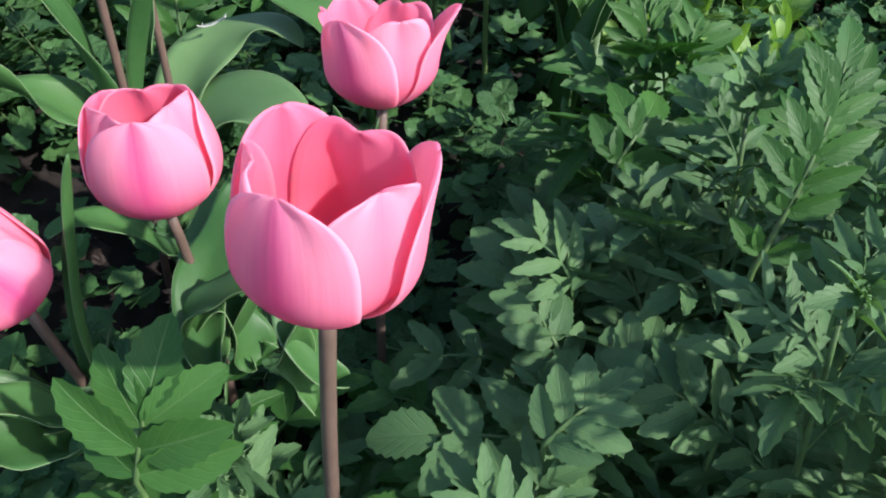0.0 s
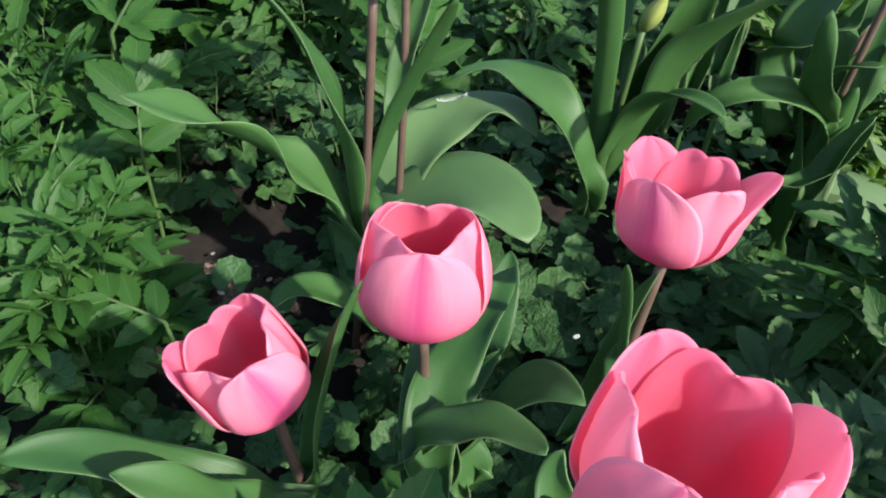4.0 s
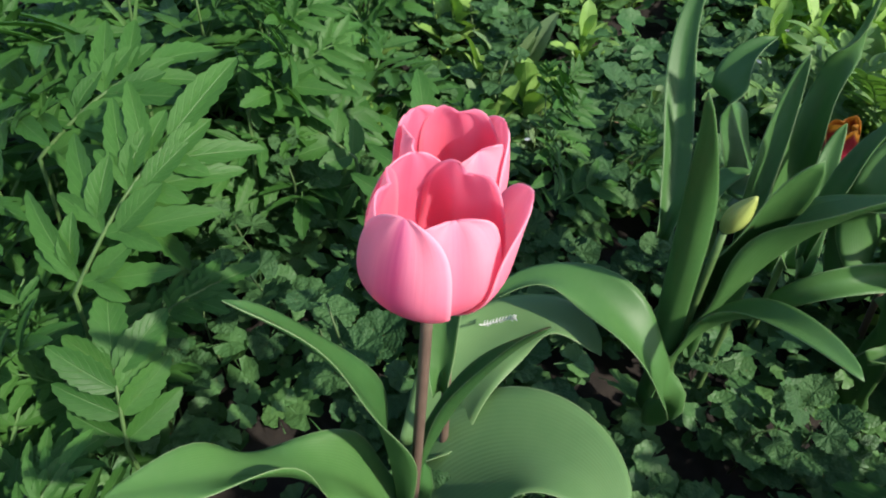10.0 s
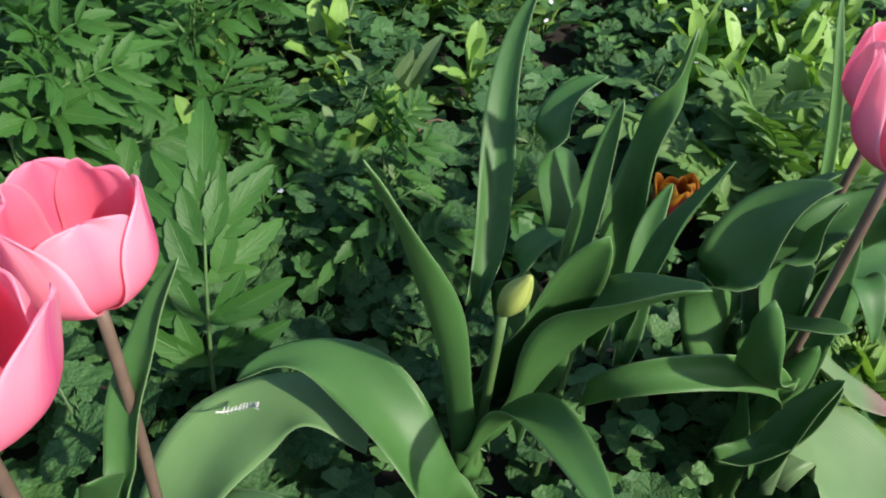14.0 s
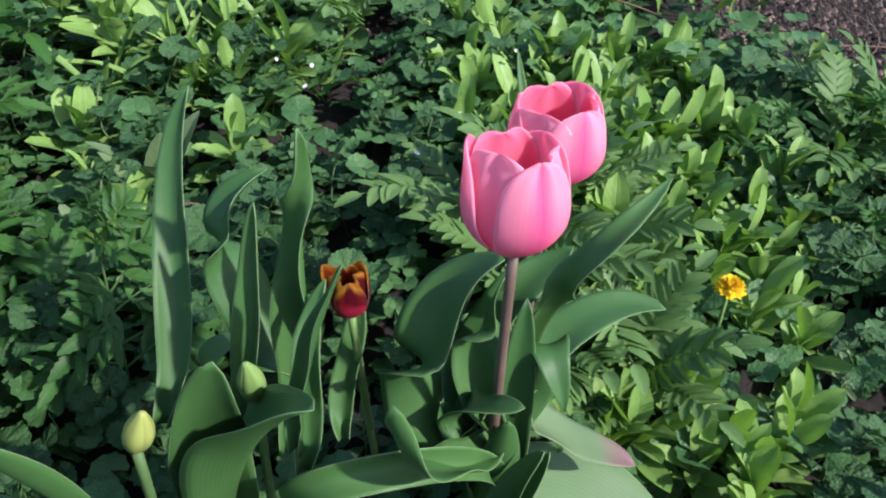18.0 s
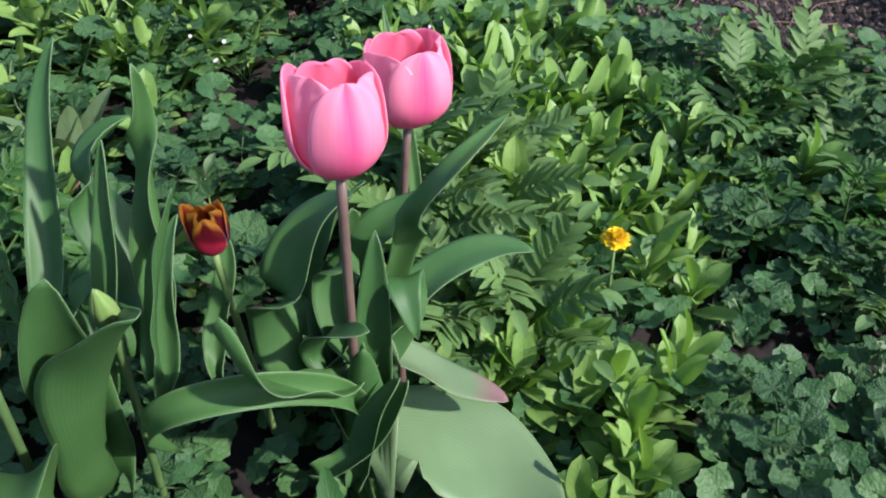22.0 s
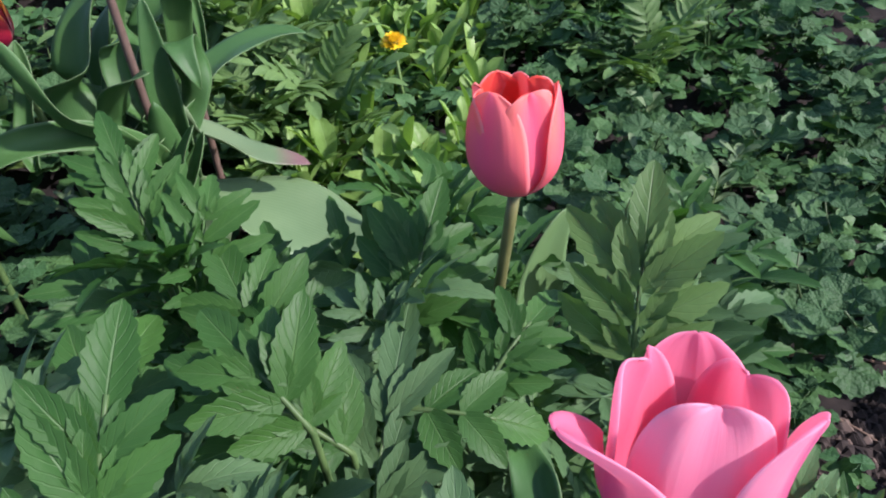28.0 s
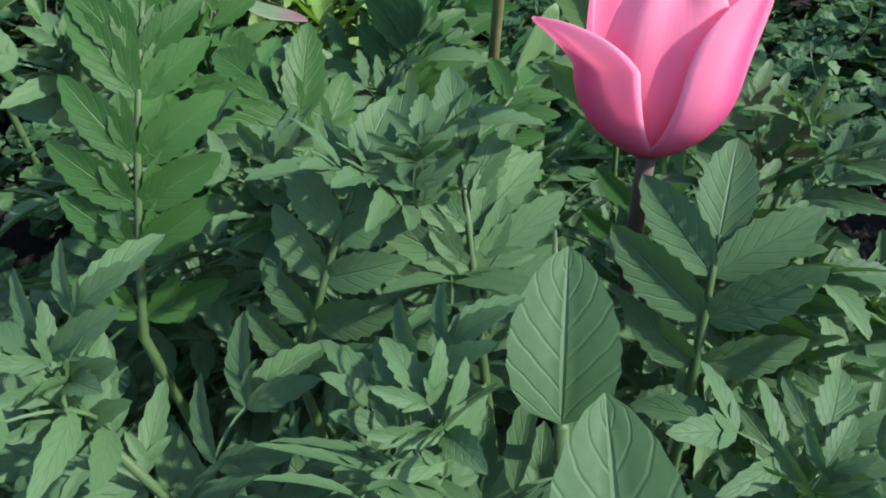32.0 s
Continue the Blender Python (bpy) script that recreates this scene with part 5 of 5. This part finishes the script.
# upright pinnate shoots: the stand to the west of the tall tulip
field("valerian", -0.60, -0.32, -0.15, 1.0, 0.12, (0.65, 0.9), 0.10, 0.75)
field("valerian", -0.25, -0.02, 0.48, 1.05, 0.10, (0.8, 1.1), 0.10, 0.9)
field("low", 0.02, 0.30, 0.40, 0.62, 0.085, (0.8, 1.1), 0.09, 0.6)
field("low", 0.30, 0.44, -0.04, 0.05, 0.085, (0.45, 0.65), 0.05, 0.7)
field("low", 0.90, 1.35, 0.35, 0.68, 0.12, (0.8, 1.1), 0.05, 0.5)
for x, y, spin in ((0.55, 0.33, 0), (0.60, 0.46, 50), (0.60, 0.30, 120), (0.52, 0.42, 260), (0.58, 0.39, 200), (0.63, 0.53, 20), (1.05, 0.65, 70), (1.12, 0.52, 10), (1.02, 0.28, 40),
                   (0.397, 0.90, 15), (0.98, 0.60, 160), (1.09, 0.66, 220), (0.50, 0.52, 130)):
    put("ferny", x, y, 1.05, spin)
put("ferny", 0.568, 0.345, 0.95, -105)
put("ferny", 0.562, 0.475, 1.25, -57)


# low puckered herbs
def tongue_land(x, y):
    return 0.55 < x < min(0.88, 0.665 + 0.55 * (y - 0.08)) and 0.10 < y < 0.80


field("tall_balm", -0.16, 0.02, 0.06, 0.32, 0.062, (0.7, 1.0), 0.05, 0.75, 12)
field("balm", 0.02, 0.62, -0.22, 1.0, 0.072, (0.7, 1.15), 0.03, 0.85, 14, lambda x, y: not (x > 0.27 and y < -0.02) and not tongue_land(x, y))
field("balm", 0.62, 1.30, -0.30, 0.78, 0.066, (0.65, 1.1), 0.03, 0.9, 14, lambda x, y: not (x < 0.72 and y < -0.05) and not tongue_land(x, y))
field("balm", 0.55, 0.86, 0.10, 0.80, 0.16, (0.4, 0.55), 0.05, 0.6, 14)
# light green tufts
field("lance", 0.55, 0.88, 0.08, 0.85, 0.043, (0.8, 1.25), 0.07, 0.9, 16, lambda x, y: x < 0.665 + 0.55 * (y - 0.08) and math.hypot(x - 0.69, y - 0.31) > 0.055 and math.hypot(x - 0.649, y - 0.307) > 0.05)
field("lance", 0.88, 1.25, 0.40, 0.85, 0.10, (0.8, 1.1), 0.07, 0.6, 16)
field("lance", 0.05, 0.80, 0.80, 1.2, 0.075, (0.9, 1.4), 0.05, 0.8, 16)
field("lance", 0.0, 0.40, 0.45, 0.80, 0.085, (0.8, 1.2), 0.05, 0.6, 16)


# ---- far herbs, too many to count ----
def carpet(name, label, spots, sources, mat):
    """Many leaves joined into one mesh: each a copy of a source leaf at a place of its own."""
    rnd = np.random.RandomState(11)
    verts, faces, uvs, base = [], [], [], 0
    data = []
    for me in sources:
        co = np.empty(len(me.vertices) * 3)
        me.vertices.foreach_get("co", co)
        uv = np.zeros((len(me.vertices), 2))
        for lp, u in zip(me.loops, me.uv_layers[0].data):
            uv[lp.vertex_index] = u.uv
        data.append((co.reshape(-1, 3), [tuple(p.vertices) for p in me.polygons], uv))
    for x, y, z, spin, pitch, roll, size in spots:
        co, fs, uv = data[rnd.randint(len(data))]
        m = np.array(pose(x, y, z, 0, 0, spin) @ pose(0, 0, 0, pitch, roll, 0))
        verts.append(co * size @ m[:3, :3].T + m[:3, 3])
        faces += [tuple(i + base for i in f) for f in fs]
        uvs.append(uv)
        base += len(co)
    me = mesh_of(name, np.concatenate(verts), faces, [mat], np.concatenate(uvs))
    return tagged(new(name, me), label, "undergrowth", kind="stuff")


def spots_in(count, x0, x1, y0, y1, z, size, pitch, test):
    out = []
    while len(out) < count:
        x, y = rs.uniform(x0, x1), rs.uniform(y0, y1)
        if bare(x, y) or not test(x, y):
            continue
        out.append((x, y, ground_z(x, y) + rs.uniform(*z), rs.uniform(0, 360), rs.uniform(*pitch), rs.uniform(-25, 25), rs.uniform(*size)))
    return out


def beyond(x, y):
    return y > 0.95 or x > 1.22 or (y > 0.75 and x > 0.6) or x < -0.5


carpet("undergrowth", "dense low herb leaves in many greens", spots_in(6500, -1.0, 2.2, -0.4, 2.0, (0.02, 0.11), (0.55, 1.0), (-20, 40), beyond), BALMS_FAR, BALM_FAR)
carpet("undergrowth", "light green tongue leaves among the far herbs", spots_in(4000, -0.6, 2.2, 0.7, 2.0, (0.01, 0.08), (0.6, 1.1), (20, 75), lambda x, y: y > 0.95 or x > 1.0), LANCES, GRASS)
carpet("undergrowth", "tiny seedlings on the soil under the broad leaves", spots_in(500, 0.36, 0.64, 0.0, 0.24, (0.002, 0.012), (0.35, 0.6), (-10, 25), open_leaf), BALMS_FAR, BALM_FAR)
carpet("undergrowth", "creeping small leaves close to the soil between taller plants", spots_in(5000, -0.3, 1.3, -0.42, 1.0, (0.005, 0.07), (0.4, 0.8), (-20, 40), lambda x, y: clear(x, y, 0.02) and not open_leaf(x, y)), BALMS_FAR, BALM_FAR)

# the herbs thin out towards the edge of the bed
rim = random.Random(83)
fringe = []
while len(fringe) < 2900:
    x, y = rim.uniform(-1.9, 3.1), rim.uniform(-1.2, 2.9)
    out = max(-1.0 - x, x - 2.2, -0.4 - y, y - 2.0)
    if out < -0.02 or out > 0.85 * rim.random() ** 1.6 or bare(x, y):
        continue
    fringe.append((x, y, ground_z(x, y) + rim.uniform(0.01, 0.09 if y > -0.3 else 0.04), rim.uniform(0, 360), rim.uniform(-20, 40), rim.uniform(-25, 25), rim.uniform(0.55, 1.0)))
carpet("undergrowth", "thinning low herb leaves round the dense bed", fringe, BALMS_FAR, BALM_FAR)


# ---- small things ----
def dandelion(x, y, z):
    base = new("dandelion")
    base.location = (x, y, ground_z(x, y))
    tagged(base, "open yellow dandelion flower on a short stalk", "flower")
    h = z - ground_z(x, y)
    part("stem", tube("stem", [(0.01, 0.01, -0.01), (0.004, 0.004, h * 0.5), (0, 0, h)], [0.0022, 0.002, 0.0018], STEM_GREEN, 7), base)
    part("flower_base", tube("flower_base", [(0, 0, h - 0.004), (0, 0, h), (0, 0, h + 0.006)], [0.002, 0.005, 0.007], STEM_GREEN, 10), base)
    rnd = random.Random(3)
    verts, faces = [], []
    for ring in range(6):
        for k in range(40 - 4 * ring):
            a = 2 * math.pi * k / (40 - 4 * ring) + rnd.uniform(-0.1, 0.1)
            up = radians(2 + 15 * ring + rnd.uniform(-8, 8))
            ln = (0.0128 - 0.0010 * ring) * rnd.uniform(0.85, 1.1)
            c, s_ = math.cos(a), math.sin(a)
            d = np.array((c * math.cos(up), s_ * math.cos(up), math.sin(up)))
            w = np.array((-s_, c, 0)) * 0.0016
            o = np.array((c * 0.002, s_ * 0.002, h + 0.004 + 0.0007 * ring))
            n0 = len(verts)
            verts += [o - w * 0.6, o + w * 0.6, o + d * ln * 0.8 + w, o + d * ln + w * 0.5, o + d * ln - w * 0.5, o + d * ln * 0.8 - w]
            faces.append(tuple(range(n0, n0 + 6)))
    part("flower_disc", mesh_of("flower_disc", verts, faces, [YELLOW]), base, "dense yellow ray florets")


dandelion(0.700, 0.334, 0.090)


def twig(pts, r, label="thin dry brown twig on the soil"):
    base = np.array(pts[0], float)
    me = tube("twig", bezier(pts, 12) - base, np.linspace(r, r * 0.55, 12) * (1 + 0.15 * np.sin(np.arange(12) * 2.1)), TWIG, 6)
    ob = new("twig", me)
    ob.location = base
    tagged(ob, label, "twig", "dry twigs")


def on_soil(x, y, h=0.004):
    return (x, y, ground_z(x, y) + h)


for pts, r in (((on_soil(0.88, -0.10, 0.02), on_soil(0.92, -0.13, 0.03), on_soil(0.97, -0.15, 0.02), on_soil(1.03, -0.20, 0.01)), 0.0016),
               ((on_soil(0.86, -0.13), on_soil(0.88, -0.155), on_soil(0.90, -0.18), on_soil(0.915, -0.21)), 0.0022),
               ((on_soil(1.10, 0.90, 0.01), on_soil(1.18, 0.91, 0.02), on_soil(1.27, 0.90, 0.02), on_soil(1.36, 0.93, 0.01)), 0.0020),
               ((on_soil(0.72, 0.93, 0.07), on_soil(0.78, 0.93, 0.08), on_soil(0.84, 0.92, 0.07), on_soil(0.90, 0.90, 0.06)), 0.0016),
               ((on_soil(1.20, 0.86, 0.03), on_soil(1.23, 0.88, 0.05), on_soil(1.22, 0.95, 0.05), on_soil(1.24, 1.03, 0.02)), 0.0014),
               ((on_soil(1.14, 0.84, 0.01), on_soil(1.20, 0.80, 0.015), on_soil(1.26, 0.79, 0.012), on_soil(1.33, 0.82, 0.006)), 0.0018),
               ((on_soil(1.32, 0.95, 0.006), on_soil(1.36, 0.99, 0.015), on_soil(1.40, 1.00, 0.015), on_soil(1.45, 1.04, 0.006)), 0.0014),
               ((on_soil(1.05, 0.98, 0.006), on_soil(1.10, 1.02, 0.012), on_soil(1.13, 1.08, 0.012), on_soil(1.20, 1.10, 0.006)), 0.0016),
               ((on_soil(0.92, 0.46, 0.05), on_soil(0.98, 0.45, 0.055), on_soil(1.03, 0.42, 0.05), on_soil(1.10, 0.43, 0.04)), 0.0014),
               ((on_soil(0.18, 0.50, 0.07), on_soil(0.21, 0.52, 0.08), on_soil(0.24, 0.50, 0.07), on_soil(0.27, 0.49, 0.06)), 0.0013)):
    twig(pts, r)


def crumbs():
    """Crumbs of soil, bark and dead leaf on the open patches."""
    rnd = random.Random(8)
    verts, faces = [], []
    for k in range(10000):
        while True:
            x, y = rnd.choice(((rnd.uniform(1.0, 1.5), rnd.uniform(0.76, 1.25)), (rnd.uniform(1.0, 1.5), rnd.uniform(0.76, 1.25)), (rnd.uniform(0.8, 1.05), rnd.uniform(-0.30, -0.14)), (rnd.uniform(1.0, 1.5), rnd.uniform(0.8, 1.22)), (rnd.uniform(-0.2, 0), rnd.uniform(-0.05, 0.1)), (rnd.uniform(0.35, 0.52), rnd.uniform(0.86, 1.0))))
            if bare(x, y):
                break
        r = 0.0014 + 0.009 * rnd.random() ** 2.2
        z = ground_z(x, y) + r * 0.2
        n0 = len(verts)
        for dx, dy, dz in ((1, 0, 0), (0, 1, 0), (-1, 0, 0), (0, -1, 0), (0, 0, 0.8), (0, 0, -0.8)):
            verts.append((x + dx * r * rnd.uniform(0.6, 1.3), y + dy * r * rnd.uniform(0.6, 1.3), z + dz * r * rnd.uniform(0.5, 1.1)))
        for a, b in ((0, 1), (1, 2), (2, 3), (3, 0)):
            faces += [(n0 + a, n0 + b, n0 + 4), (n0 + b, n0 + a, n0 + 5)]
    me = mesh_of("soil_crumbs", verts, faces, [SOIL_CRUMB, LITTER], None, [1 if (i // 8) % 6 == 0 else 0 for i in range(len(faces))])
    me.polygons.foreach_set("use_smooth", [False] * len(me.polygons))
    tagged(new("soil_crumbs", me), "loose crumbs of soil and dead leaf", "soil", kind="stuff")


crumbs()


def fallen_petal(x, y, h, spin, size):
    g = np.zeros((5, 5, 3))
    for i in range(5):
        for j in range(5):
            v, u = i / 4, j / 2 - 1
            w = 0.0035 * math.sin(math.pi * (0.12 + 0.8 * v)) ** 0.7
            g[i, j] = (u * w, 0.009 * v - 0.004, 0.0012 * u * u + 0.0015 * v * v)
    ob = new("fallen_petal", thick_sheet("fallen_petal", g * size, 0.0003, WHITE_PETAL, WHITE_PETAL))
    ob.matrix_basis = pose(x, y, ground_z(x, y) + h, 8, 5, spin)
    tagged(ob, "small white blossom petal fallen on leaves and soil", "petal", "fallen white petals")


rp = random.Random(21)
for x, y, h in ((-0.102, 0.014, 0.006), (-0.130, 0.040, 0.008), (-0.125, 0.022, 0.006), (-0.085, 0.045, 0.006), (-0.14, 0.06, 0.01), (0.799, 0.116, 0.03), (0.105, 0.197, 0.270),
                (0.19, -0.06, 0.12), (0.16, -0.09, 0.12), (0.34, 0.70, 0.12), (0.33, 0.66, 0.12),
                (0.30, 0.72, 0.11), (0.47, 0.72, 0.11), (0.60, 0.76, 0.10), (0.44, 0.55, 0.11), (0.72, 0.62, 0.10), (0.50, 0.62, 0.11)):
    fallen_petal(x, y, h, rp.uniform(0, 360), rp.uniform(0.5, 0.85))


def feather(x, y, z):
    """A small white downy feather: a bent quill with ragged vanes."""
    base = new("feather")
    base.location = (x, y, z)
    tagged(base, "small curled white downy feather caught on a leaf", "feather")
    q = bezier([(-0.012, -0.004, 0.004), (-0.004, 0.0, 0.0), (0.005, 0.001, 0.002), (0.013, -0.004, 0.009)], 14)
    part("quill", tube("quill", q, np.linspace(0.0006, 0.0002, 14), WHITE_PETAL, 5), base)
    rnd = random.Random(4)
    verts, faces = [], []
    for i in range(2, 14):
        for side in (-1, 1):
            for k in range(4):
                d = np.array((0.4, side * rnd.uniform(0.6, 1.0), rnd.uniform(0.2, 0.9)))
                d = d / np.linalg.norm(d) * rnd.uniform(0.0015, 0.0035)
                w = np.array((0.0007, 0.0, 0.0003))
                n0 = len(verts)
                verts += [q[i] - w, q[i] + w, q[i] + d + w * 0.4, q[i] + d - w * 0.4]
                faces.append((n0, n0 + 1, n0 + 2, n0 + 3))
    part("vane", mesh_of("vane", verts, faces, [WHITE_PETAL]), base)


feather(0.079, 0.112, 0.187)
